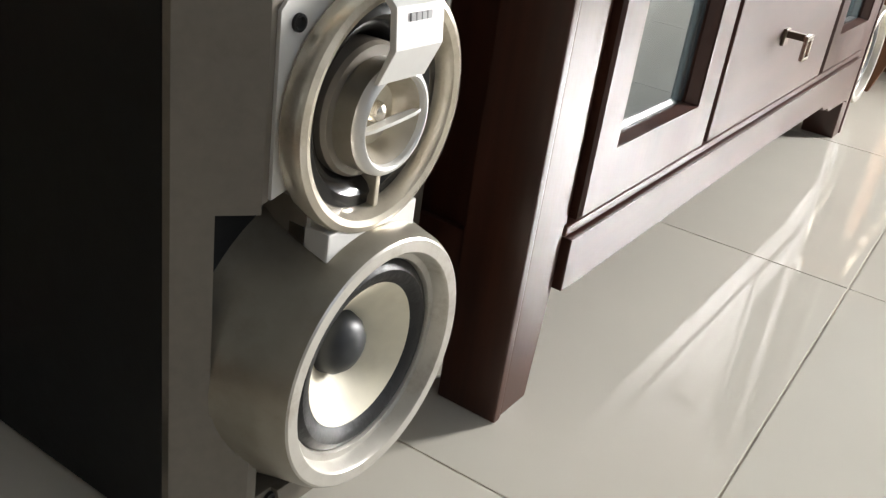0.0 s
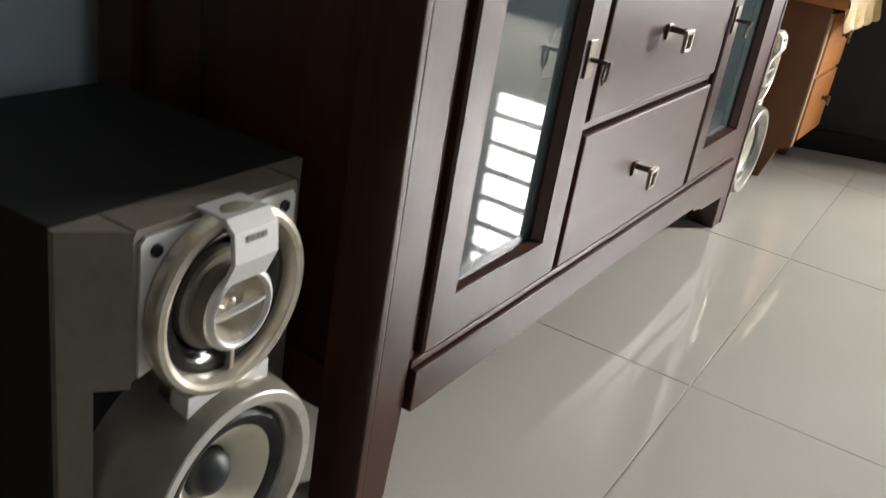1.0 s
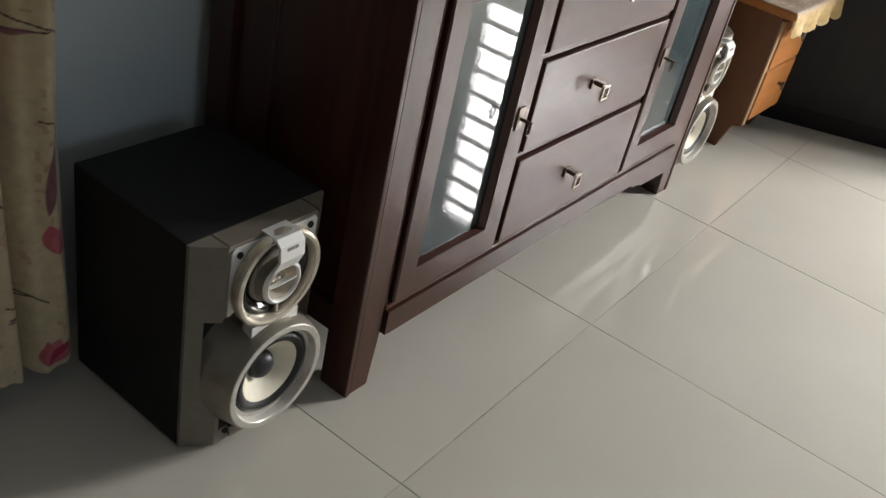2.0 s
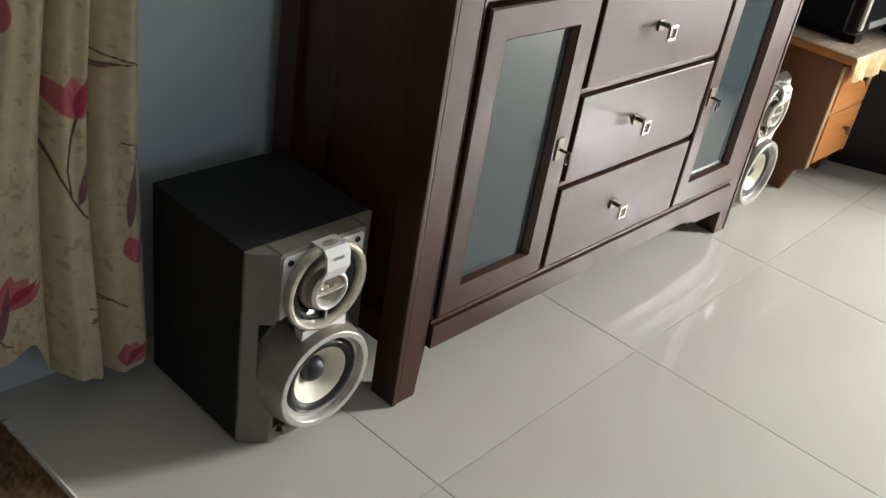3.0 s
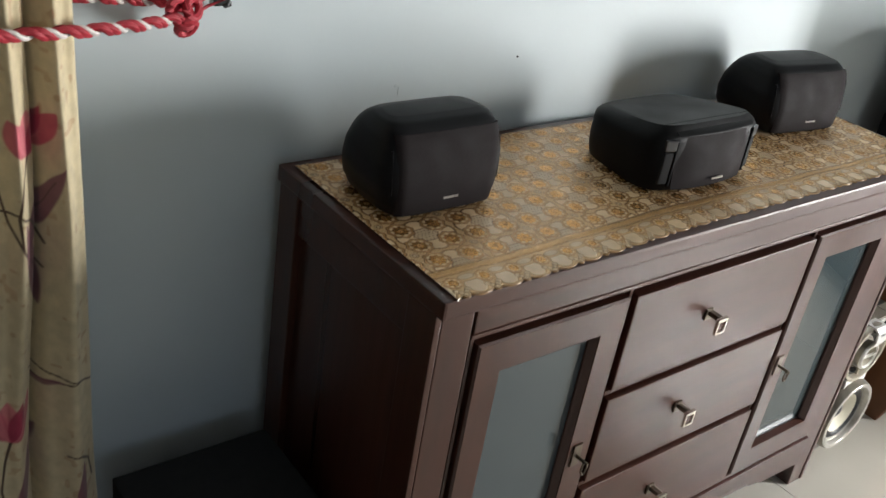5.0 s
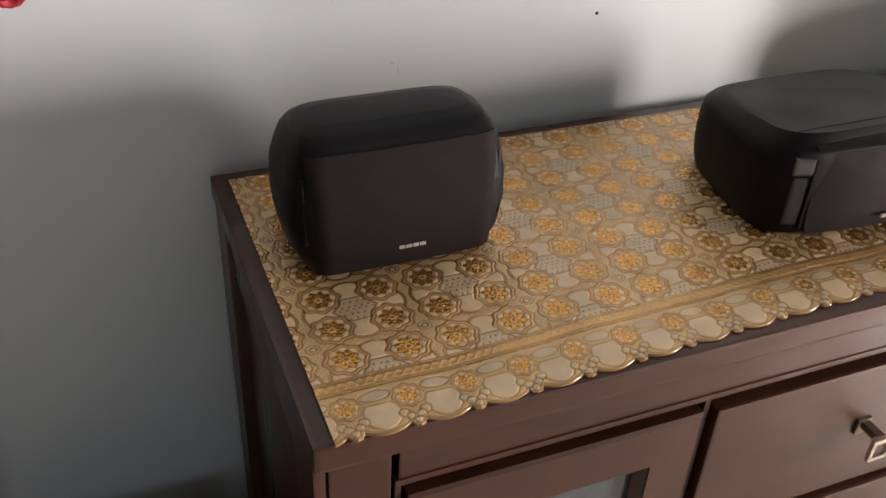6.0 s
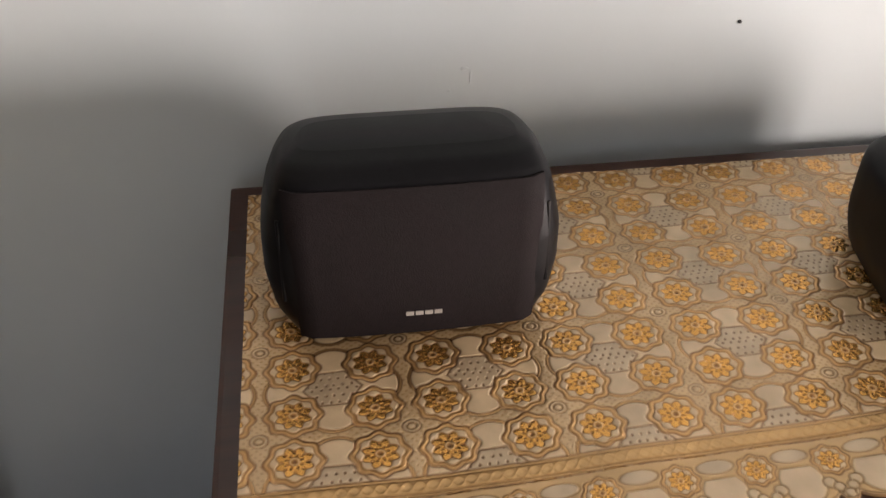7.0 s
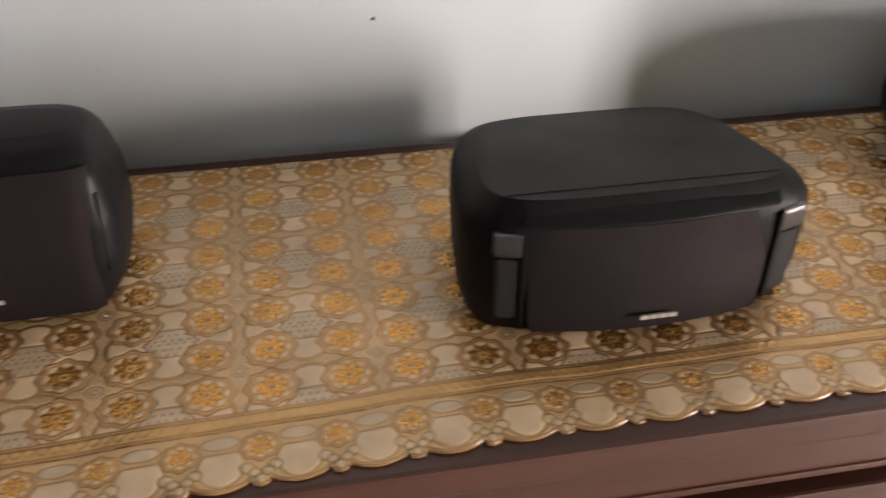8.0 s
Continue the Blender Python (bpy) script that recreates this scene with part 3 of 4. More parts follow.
def table_cover():
    x0, x1, yb = 0.014, SB_W - 0.012, 0.362
    nx, ny = 1480, 470
    xs, vs = np.linspace(x0, x1, nx), np.linspace(0, 1, ny)
    # the edge: shallow scallops with a three-beaded tip at each joint
    w = (xs - 0.0795) / 0.0486
    t = np.abs(w - np.round(w)) * 2
    edge = -0.0165 - 0.0062 * np.sin(np.pi * np.clip((t - 0.22) / 1.56, 0, 0.5)) ** 0.8 * (t > 0.22) - 0.0048 * np.sqrt(np.clip(1 - (t / 0.24) ** 2, 0, 1)) - 0.0008 * np.abs(np.cos(np.pi * t / 0.16)) * (t < 0.26)
    xx, vv = np.meshgrid(xs, vs)
    yy = edge[None, :] * (1 - vv) + yb * vv
    pr = cover_pattern(xx, yy)
    front_border(pr, xx, yy)
    rim = yy - edge[None, :]
    pr.line(rim - 0.0016, 0.0007, TAN * 0.6, where=1.0)
    pr.lay(smoothstep(0.0012, 0.0006, rim), TAN * 0.45, -0.5, 0.0)
    # the cloth lies a little askew: its front edge draws back from the board's edge
    lie = yy + 0.0175 * smoothstep(0.05, 0.55, xx) * np.clip(1 - yy / 0.33, 0, 1)
    zz = 0.8067 + 0.0005 * pr.rel + 0.0009 * np.sin(xx * 31) * np.sin(yy * 23 + 1) + 0.0005 * np.sin(xx * 74 + 2) * np.sin(yy * 61)
    # turned-down rim, so that the sheet has an edge
    X = np.stack([xx, lie, zz], -1)
    low = X[:1].copy()
    low[..., 2] = 0.8044
    X = np.concatenate([low, X], 0)
    grow = lambda q: np.concatenate([q[:1], q], 0)
    col, rel, metal = grow(pr.col), grow(pr.rel), grow(pr.metal)
    cover = thing("table_cover", "gold and cream lace-patterned vinyl cover with scalloped edge", "table cover")
    cut = int(np.argmax(yy[:, 0] > 0.0262)) + 1
    mat = attribute_material("patterned_vinyl_lace", 0.24, 0.30, spec=0.75)
    for name, rows, label in (("field", slice(cut, None), ""), ("scalloped_border", slice(0, cut + 1), "border with a braid and scalloped rim")):
        sheet(name, X[rows], col[rows], rel[rows], mat, cover, label, metal[rows])


table_cover()


# ---- satellite loudspeakers on the sideboard ----
# side view of the small cabinet: height, half width, front, back
SAT_Z = (0.000, 0.004, 0.020, 0.045, 0.071, 0.091, 0.105, 0.1160, 0.1235, 0.1270)
SAT_W = (0.084, 0.0895, 0.0985, 0.1030, 0.1030, 0.0990, 0.0955, 0.0905, 0.0845, 0.0740)
SAT_F = (-0.076, -0.079, -0.0805, -0.0800, -0.0775, -0.0735, -0.0690, -0.0615, -0.0510, -0.0360)
SAT_B = (0.058, 0.062, 0.066, 0.066, 0.060, 0.051, 0.042, 0.031, 0.019, 0.006)


def satellite_shell(nu=72, nv=44):
    """A rounded cabinet, lofted from rounded level outlines."""
    bm = bmesh.new()
    rings = []
    for j in range(nv + 1):
        f = (1 - math.cos(math.pi * j / nv)) / 2
        z = SAT_Z[-1] * f
        w, a, b = (float(np.interp(z, SAT_Z, q)) for q in (SAT_W, SAT_F, SAT_B))
        ring = []
        for i in range(nu):
            t = 2 * math.pi * i / nu
            c, q = math.cos(t), math.sin(t)
            x, y = math.copysign(abs(c) ** 0.36, c), math.copysign(abs(q) ** 0.36, q)
            ring.append(bm.verts.new((x * w * (1 - 0.10 * max(0, y)), (a + b) / 2 + y * (b - a) / 2, z)))
        rings.append(ring)
    for p, q in zip(rings, rings[1:]):
        for i in range(nu):
            bm.faces.new((p[i], p[(i + 1) % nu], q[(i + 1) % nu], q[i]))
    bm.faces.new(rings[0][::-1])
    bm.faces.new(rings[-1])
    return bm


def front_strip(f0, f1, half0, half1, proud, thick=0.006, n=22):
    """A panel that follows the cabinet's front profile from height f0 to f1, its edges rolled back."""
    bm = bmesh.new()
    front, back = [], []
    for j in range(n + 1):
        k = j / n
        z = f0 + (f1 - f0) * k
        y = float(np.interp(z, SAT_Z, SAT_F))
        h = half0 + (half1 - half0) * k
        lift = proud * (z - 0.06) / 0.06 if z > 0.085 else 0.0
        r0, r1 = [], []
        for i in range(n + 1):
            q = 2 * i / n - 1
            roll = 0.0045 * max(0.0, (abs(q) - 0.88) / 0.12) ** 2 + 0.0030 * q * q
            r0.append(bm.verts.new((h * q, y - proud + roll, z + max(0.0, lift))))
            r1.append(bm.verts.new((h * q, y + thick + roll, z + max(0.0, lift) - (0.003 if z > 0.1 else 0.0))))
        front.append(r0)
        back.append(r1)
    for a, flip in ((front, 0), (back, 1)):
        for j in range(n):
            for i in range(n):
                q = (a[j][i], a[j][i + 1], a[j + 1][i + 1], a[j + 1][i])
                bm.faces.new(q[::-1] if flip else q)
    rim = [(0, i) for i in range(n)] + [(j, n) for j in range(n)] + [(n, i) for i in range(n, 0, -1)] + [(j, 0) for j in range(n, 0, -1)]
    for (a, b), (c, d) in zip(rim, rim[1:] + rim[:1]):
        bm.faces.new((front[a][b], front[c][d], back[c][d], back[a][b]))
    return bm


def bowed_panel(x0, x1, z0, z1, y_edge, bulge, thick, lean=0.0, inset=0.0, n=14, roll=0.0):
    """A grille panel, bowed outwards, leaning back, narrower at top and bottom by inset."""
    bm = bmesh.new()
    grid = []
    for j in range(n + 1):
        v = j / n
        row = []
        for i in range(n + 1):
            u = i / n
            pull = inset * (2 * v - 1) ** 4
            x = x0 + pull + (x1 - x0 - 2 * pull) * u
            y = y_edge - bulge * (1 - (2 * u - 1) ** 2) * (0.6 + 0.4 * (1 - (2 * v - 1) ** 2)) + lean * v + roll * max(0.0, (v - 0.72) / 0.28) ** 2
            row.append((x, y, z0 + (z1 - z0) * v))
        grid.append(row)
    front = [[bm.verts.new(p) for p in row] for row in grid]
    back = [[bm.verts.new((p[0], p[1] + thick, p[2])) for p in row] for row in grid]
    for a, flip in ((front, 0), (back, 1)):
        for j in range(n):
            for i in range(n):
                q = (a[j][i], a[j][i + 1], a[j + 1][i + 1], a[j + 1][i])
                bm.faces.new(q[::-1] if flip else q)
    rim = [(0, i) for i in range(n)] + [(j, n) for j in range(n)] + [(n, i) for i in range(n, 0, -1)] + [(j, 0) for j in range(n, 0, -1)]
    for (a, b), (c, d) in zip(rim, rim[1:] + rim[:1]):
        bm.faces.new((front[a][b], front[c][d], back[c][d], back[a][b]))
    return bm


def name_bars(x, z, y, width, height, parent, mat):
    """A maker's mark as plain bars."""
    bm = bmesh.new()
    n = 4
    for k in range(n):
        a = x - width / 2 + width * k / n
        box(a, a + width / n * 0.82, y - 0.0008, y + 0.001, z - height / 2, z + height / 2, bm=bm)
    return part("name_mark", bm, mat, parent)


TOP_Z = 0.8086


def small_satellite(x, y, turn):
    """x, y: the middle of the cabinet's foot."""
    s = thing("satellite_speaker", "small black rounded loudspeaker with cloth grille, on the lace cover", "loudspeaker", "satellite speakers on the sideboard")
    part("cabinet", satellite_shell(), HOOD, s, smooth=True)
    part("grille", front_strip(0.003, 0.112, 0.0815, 0.0865, 0.0020), GRILLE, s, "dark brown cloth grille", smooth=True)
    for sgn in (-1, 1):
        part("side_trim", tube([(sgn * 0.0895, float(np.interp(z, SAT_Z, SAT_F)) + 0.0092, z) for z in np.linspace(0.034, 0.094, 15)], 0.0018, 8), BLACK, s, "black trim strip", smooth=True)
    for px in (-0.06, 0.06):
        for py in (-0.04, 0.045):
            part("foot", lathe_z(px, py, 0.008, -0.0005, 0.006), RUBBER, s)
    mark = name_bars(0.004, 0.0225, -0.0824, 0.026, 0.0032, s, PRINT)
    s.matrix_world = pose(x, y, TOP_Z, 0, 0, turn)
    return s


def lathe_z(cx, cy, r, z0, z1, segs=14):
    bm = bmesh.new()
    bmesh.ops.create_cone(bm, cap_ends=True, segments=segs, radius1=r, radius2=r * 0.92, depth=z1 - z0, matrix=Matrix.Translation((cx, cy, (z0 + z1) / 2)))
    return bm


left_satellite = small_satellite(0.136, 0.245, 0)
right_satellite = copy_thing(left_satellite, pose(1.030, 0.272, TOP_Z, 0, 0, -6) @ Matrix.Diagonal((1.12, 1.14, 1.0, 1)))


def centre_satellite():
    s = thing("centre_speaker", "low wide black centre loudspeaker with open ports beside its grille", "loudspeaker", "satellite speakers on the sideboard")
    # body: outline from above, drawn up and rounded
    bm = bmesh.new()
    n, levels = 40, 12
    rings = []
    for j in range(levels + 1):
        v = j / levels
        z = 0.104 * v
        pinch = 1 - 0.05 * (abs(2 * v - 1) ** 3) - 0.10 * max(0, v - 0.80) / 0.20 * max(0, v - 0.8) / 0.2
        ring = []
        for i in range(n):
            t = 2 * math.pi * i / n
            sx, sy = math.copysign(abs(math.cos(t)) ** 0.42, math.cos(t)), math.copysign(abs(math.sin(t)) ** 0.42, math.sin(t))
            back = (sy + 1) / 2
            drop = 1 - 0.22 * back * v
            ring.append(bm.verts.new((sx * 0.1345 * (1 - 0.20 * back ** 1.5) * pinch, sy * 0.094 * pinch + 0.002, z * drop + 0.0005)))
        rings.append(ring)
    for a, b in zip(rings, rings[1:]):
        for i in range(n):
            bm.faces.new((a[i], a[(i + 1) % n], b[(i + 1) % n], b[i]))
    bm.faces.new(rings[0][::-1])
    bm.faces.new(rings[-1])
    part("cabinet", bm, BLACK, s, smooth=True)
    part("lid_seam", box(-0.100, 0.100, -0.0640, -0.0630, 0.098, 0.1030), HOLLOW, s)
    part("grille", bowed_panel(-0.088, 0.088, 0.004, 0.090, -0.092, 0.016, 0.012, 0.006, 0.003), GRILLE, s, "dark brown cloth grille", smooth=True)
    part("hood", bowed_panel(-0.092, 0.092, 0.0905, 0.0985, -0.0895, 0.013, 0.03, 0.012, 0.004, 10), BLACK, s, smooth=True)
    for sx in (-1, 1):
        m = pose(sx * 0.1030, -0.0850, 0, 0, 0, sx * 16)
        # the port is a solid block, coloured as the shade in its mouth
        for q in (part("port", box(-0.0085, 0.0085, -0.0020, 0.02, 0.014, 0.066, 0.003), HOLLOW, s, "bass port, a black block for the shade inside"),
                  part("port_cap", box(-0.0105, 0.0105, -0.0028, 0.02, 0.068, 0.086, 0.003), PORT_TRIM, s, "grey port cap"),
                  part("port_rim", box(-sx * 0.0112 - 0.0016, -sx * 0.0112 + 0.0016, -0.0030, 0.02, 0.010, 0.084, 0.0012), BLACK, s)):
            q.matrix_basis = m
    name_bars(0.004, 0.0195, -0.1085, 0.028, 0.0034, s, PRINT)
    s.matrix_world = pose(0.601, 0.180, TOP_Z, 0, 0, 0)
    return s


centre_satellite()


# ---- the floor-standing bookshelf loudspeakers ----
def bookshelf_speaker():
    """Built round x = 0, with its foot at z = 0 and its silver front plate at y = 0.058."""
    s = thing("bookshelf_speaker", "black vinyl loudspeaker with silver two-driver front, standing on the floor", "loudspeaker", "pair of bookshelf speakers beside the sideboard")
    H = 0.366
    part("cabinet", box(-0.122, 0.122, 0.086, 0.328, 0.004, H, 0.002), VINYL, s, "black vinyl-covered cabinet")
    # grey front moulding with slanted sides; a hollow is left at each side beside the woofer
    for sgn in (-1, 1):
        part("front_moulding", prism([(sgn * 0.083, 0.086), (sgn * 0.122, 0.086), (sgn * 0.122, 0.080), (sgn * 0.083, 0.050)], "z", 0.240, H - 0.001, 0.0), BAFFLE, s, "dark grey slanted front moulding")
    back = [(-0.083, H - 0.001), (-0.083, 0.240), (-0.044, 0.264), (-0.044, 0.205), (0.044, 0.205), (0.044, 0.264), (0.083, 0.240), (0.083, H - 0.001)]
    part("driver_board", holed_plate(back, 0.0, 0.290, 0.0655, 0.0505, 0.086), BAFFLE, s)
    part("front_moulding", prism([(-0.122, 0.086), (0.122, 0.086), (0.122, 0.080), (0.083, 0.050), (-0.083, 0.050), (-0.122, 0.080)], "z", 0.003, 0.030, 0.002), BAFFLE, s, "dark grey slanted front moulding")
    for sgn in (-1, 1):
        part("front_moulding", prism([(sgn * 0.075, 0.086), (sgn * 0.122, 0.086), (sgn * 0.122, 0.080), (sgn * 0.083, 0.050), (sgn * 0.075, 0.050)], "z", 0.030, 0.104, 0.0), BAFFLE, s, "dark grey slanted front moulding")
    for sgn in (-1, 1):
        pts = [(sgn * 0.122, 0.086), (sgn * 0.122, 0.080), (sgn * 0.103, 0.0655), (sgn * 0.098, 0.086)]
        part("front_edge", prism(pts, "z", 0.060, 0.242, 0.0), BAFFLE, s)
        part("bass_port", box(min(sgn * 0.050, sgn * 0.100), max(sgn * 0.050, sgn * 0.100), 0.0835, 0.0858, 0.060, 0.252), HOLLOW, s, "bass slot backed in shade black")
    part("moulding_core", box(-0.044, 0.044, 0.066, 0.086, 0.032, 0.209, 0.002), BAFFLE, s)
    # silver plate behind the upper driver, cut out round it, on a grey backing
    pl = [(-0.078, 0.359), (-0.078, 0.246), (-0.0432, 0.266), (-0.0432, 0.215), (0.0432, 0.215), (0.0432, 0.266), (0.078, 0.246), (0.078, 0.359)]
    part("front_plate", holed_plate(pl, 0.0, 0.290, 0.0655, 0.0480, 0.0525), SILVER_CLEAN, s, "bright silver front plate")
    part("neck", box(-0.0440, 0.0440, 0.0320, 0.0655, 0.172, 0.2215, 0.0015), SILVER_CLEAN, s, "bright silver neck")
    lower = [(-0.055, 0.008), (0.055, 0.008), (0.060, 0.030), (-0.060, 0.030)]
    part("foot_plate", prism(lower, "y", 0.044, 0.051, 0.001), BAFFLE, s)
    for x, z in ((-0.065, 0.347), (0.065, 0.347), (-0.062, 0.022), (0.062, 0.022)):
        y = 0.0480 if z > 0.1 else 0.0495
        sc = part("screw", lathe([(0.0, y - 0.0005), (0.0026, y - 0.0005), (0.0036, y - 0.002), (0.0050, y - 0.002), (0.0052, y + 0.001)], x, z, 18), RUBBER, s, smooth=True)
    # upper driver: thick champagne ring, dark funnel, tweeter pod held in the middle
    cz = 0.290
    part("upper_ring", lathe([(0.070, 0.052), (0.077, 0.046), (0.0785, 0.036), (0.0765, 0.031), (0.0725, 0.0295), (0.0685, 0.031), (0.066, 0.036), (0.064, 0.0445), (0.066, 0.052)], 0, cz, 72, True), CHAMPAGNE, s, "champagne metal ring", smooth=True)
    mid = part("midrange_cone", lathe([(0.064, 0.043), (0.060, 0.043), (0.056, 0.0415), (0.051, 0.044), (0.040, 0.060), (0.022, 0.070), (0.0, 0.071)], 0, cz, 56), BLACK_GLOSS, s, "dark glossy midrange cone", smooth=True)
    part("pod_step", lathe([(0.0425, 0.066), (0.0425, 0.047), (0.0405, 0.044), (0.032, 0.044)], 0, cz - 0.003, 48), BAFFLE, s, smooth=True)
    pod = part("tweeter_pod", lathe([(0.0350, 0.060), (0.0350, 0.0300)], 0, cz - 0.004, 56), GUNMETAL, s, "grey tweeter pod", smooth=True)
    part("pod_lip", lathe([(0.0350, 0.0300), (0.0344, 0.0268), (0.0325, 0.0245), (0.0300, 0.0236), (0.0286, 0.0246), (0.0275, 0.0275)], 0, cz - 0.004, 56), SILVER_CLEAN, pod, "bright silver lip", smooth=True)
    part("horn", lathe([(0.0275, 0.0275), (0.0240, 0.033), (0.0205, 0.040), (0.0195, 0.0425), (0.0, 0.044)], 0, cz - 0.004, 48), CHAMPAGNE, pod, "champagne horn", smooth=True)
    part("dome", lathe([(0.0075, 0.043), (0.0070, 0.037), (0.0050, 0.0335), (0.0025, 0.0322), (0.0, 0.032)], -0.003, cz - 0.001, 24), NICKEL, pod, "chrome bullet", smooth=True)
    vane = [(-0.024, 0.032), (-0.013, 0.0285), (0.004, 0.0260), (0.019, 0.0245), (0.026, 0.025), (0.022, 0.029), (0.004, 0.033), (-0.015, 0.035)]
    v = part("vane", prism(vane, "z", -0.0012, 0.0012, 0.0004), SILVER_CLEAN, pod)
    v.matrix_basis = pose(0, 0, cz - 0.006, 0, -10, 0)
    # rib under the pod
    part("pod_stay", box(0.004, 0.008, 0.037, 0.050, cz - 0.065, cz - 0.040, 0.001), CHAMPAGNE, s)
    # the bent strap that carries the maker's mark
    st = [(0.056, 0.3665), (0.026, 0.3665), (0.0165, 0.3575), (0.0140, 0.334), (0.0240, 0.312), (0.0270, 0.312), (0.0178, 0.334), (0.0200, 0.3555), (0.0275, 0.3625), (0.056, 0.3625)]
    part("strap", prism(st, "x", -0.0225, 0.0225, 0.0006), SILVER_CLEAN, s, "bent silver strap over the upper driver")
    m = name_bars(0.0, 0.0, 0.0, 0.021, 0.0046, s, PRINT_GREY)
    m.matrix_basis = pose(0.0, 0.0156, 0.3515, -6, 0, 0)
    # woofer in its deep silver barrel
    wz = 0.1185
    part("barrel", lathe([(0.1125, 0.0840), (0.1075, 0.0760), (0.1030, 0.0640), (0.0990, 0.0500), (0.0960, 0.036), (0.0925, 0.020), (0.0900, 0.0155)], 0, wz, 80), GUNMETAL, s, "deep grey satin woofer barrel", smooth=True)
    part("woofer_ring", lathe([(0.0900, 0.0155), (0.0885, 0.0145), (0.0800, 0.0148), (0.0785, 0.0165), (0.0770, 0.0250), (0.0762, 0.0265), (0.0715, 0.0268), (0.0705, 0.0290), (0.070, 0.033)], 0, wz, 80), SILVER, s, "dusty silver ring", smooth=True)
    part("rubber_surround", lathe([(0.0710, 0.0315), (0.0685, 0.0280), (0.0635, 0.0255), (0.0580, 0.0265), (0.0540, 0.0300), (0.0520, 0.0310)], 0, wz, 72), RUBBER, s, "black rubber roll", smooth=True)
    part("woofer_cone", lathe([(0.0530, 0.0300), (0.0505, 0.0315), (0.0380, 0.0425), (0.0220, 0.0545)], 0, wz, 72), CONE, s, "cream woofer cone", smooth=True)
    part("dust_cap", lathe([(0.0235, 0.0540), (0.0215, 0.0460), (0.0165, 0.0400), (0.0090, 0.0368), (0.0, 0.0358)], 0, wz, 48), CAP, s, "dark grey dust cap", smooth=True)
    part("barrel_back", lathe([(0.067, 0.061), (0.040, 0.0625), (0.0, 0.0625)], 0, wz, 40), HOLLOW, s)
    return s


near_speaker = bookshelf_speaker()
near_speaker.matrix_world = pose(-0.147, 0.0, 0.0)
far_speaker = copy_thing(near_speaker, pose(1.343, -0.008, 0.0, 0, 0, 0))


# ---- the brown console with the television ----
def console():
    c = thing("console", "brown wooden pedestal console with two orange-lit drawers", "cabinet")
    x0, x1, yf, yb, top = 1.585, 1.860, -0.020, 0.385, 0.405
    side = [(0.385, 0.0), (0.385, top), (yf, top), (yf, 0.085), (0.002, 0.078), (0.008, 0.066), (0.028, 0.0)]
    # side panels take the shaded tone of the drawers' wood
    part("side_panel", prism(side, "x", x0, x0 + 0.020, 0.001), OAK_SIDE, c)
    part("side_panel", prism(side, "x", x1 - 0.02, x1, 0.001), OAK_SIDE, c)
    part("edge_strip", box(x0 - 0.001, x0 + 0.021, yf - 0.004, yf, 0.087, top - 0.012, 0.001), OAK_EDGE, c, "pale worn front edge")
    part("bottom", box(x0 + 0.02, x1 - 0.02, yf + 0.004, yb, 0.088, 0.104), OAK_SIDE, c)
    for z0, z1 in ((0.100, 0.246), (0.256, 0.392)):
        d = part("drawer", box(x0 + 0.022, x1 - 0.022, yf - 0.008, yf + 0.012, z0, z1, 0.003), OAK, c, "drawer front coloured as lit orange")
        z, xm = (z0 + z1) / 2 + 0.01, (x0 + x1) / 2 + 0.035
        h = part("handle", lathe([(0.0, yf - 0.026), (0.006, yf - 0.026), (0.0085, yf - 0.022), (0.0075, yf - 0.017), (0.004, yf - 0.013), (0.006, yf - 0.008)], xm, z, 18), BRONZE, d, smooth=True)
        part("pull", tube([(xm - 0.009, yf - 0.022, z), (xm - 0.008, yf - 0.024, z - 0.012), (xm, yf - 0.025, z - 0.016), (xm + 0.008, yf - 0.024, z - 0.012), (xm + 0.009, yf - 0.022, z)], 0.0018, 8), BRONZE, h, smooth=True)
    part("drawer_rail", box(x0 + 0.02, x1 - 0.02, yf - 0.002, yf + 0.02, 0.247, 0.255), OAK_EDGE, c)
    part("top_board", box(x0 - 0.012, 2.45, yf - 0.03, yb, top, top + 0.022, 0.003), OAK, c)
    # blackened board stands in for the dark recess beside the pedestal
    part("back_board", box(x1, 2.45, yb - 0.05, yb - 0.03, 0.0, top), DARKWOOD, c)
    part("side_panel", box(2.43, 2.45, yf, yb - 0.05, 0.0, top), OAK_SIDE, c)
    return c


console()


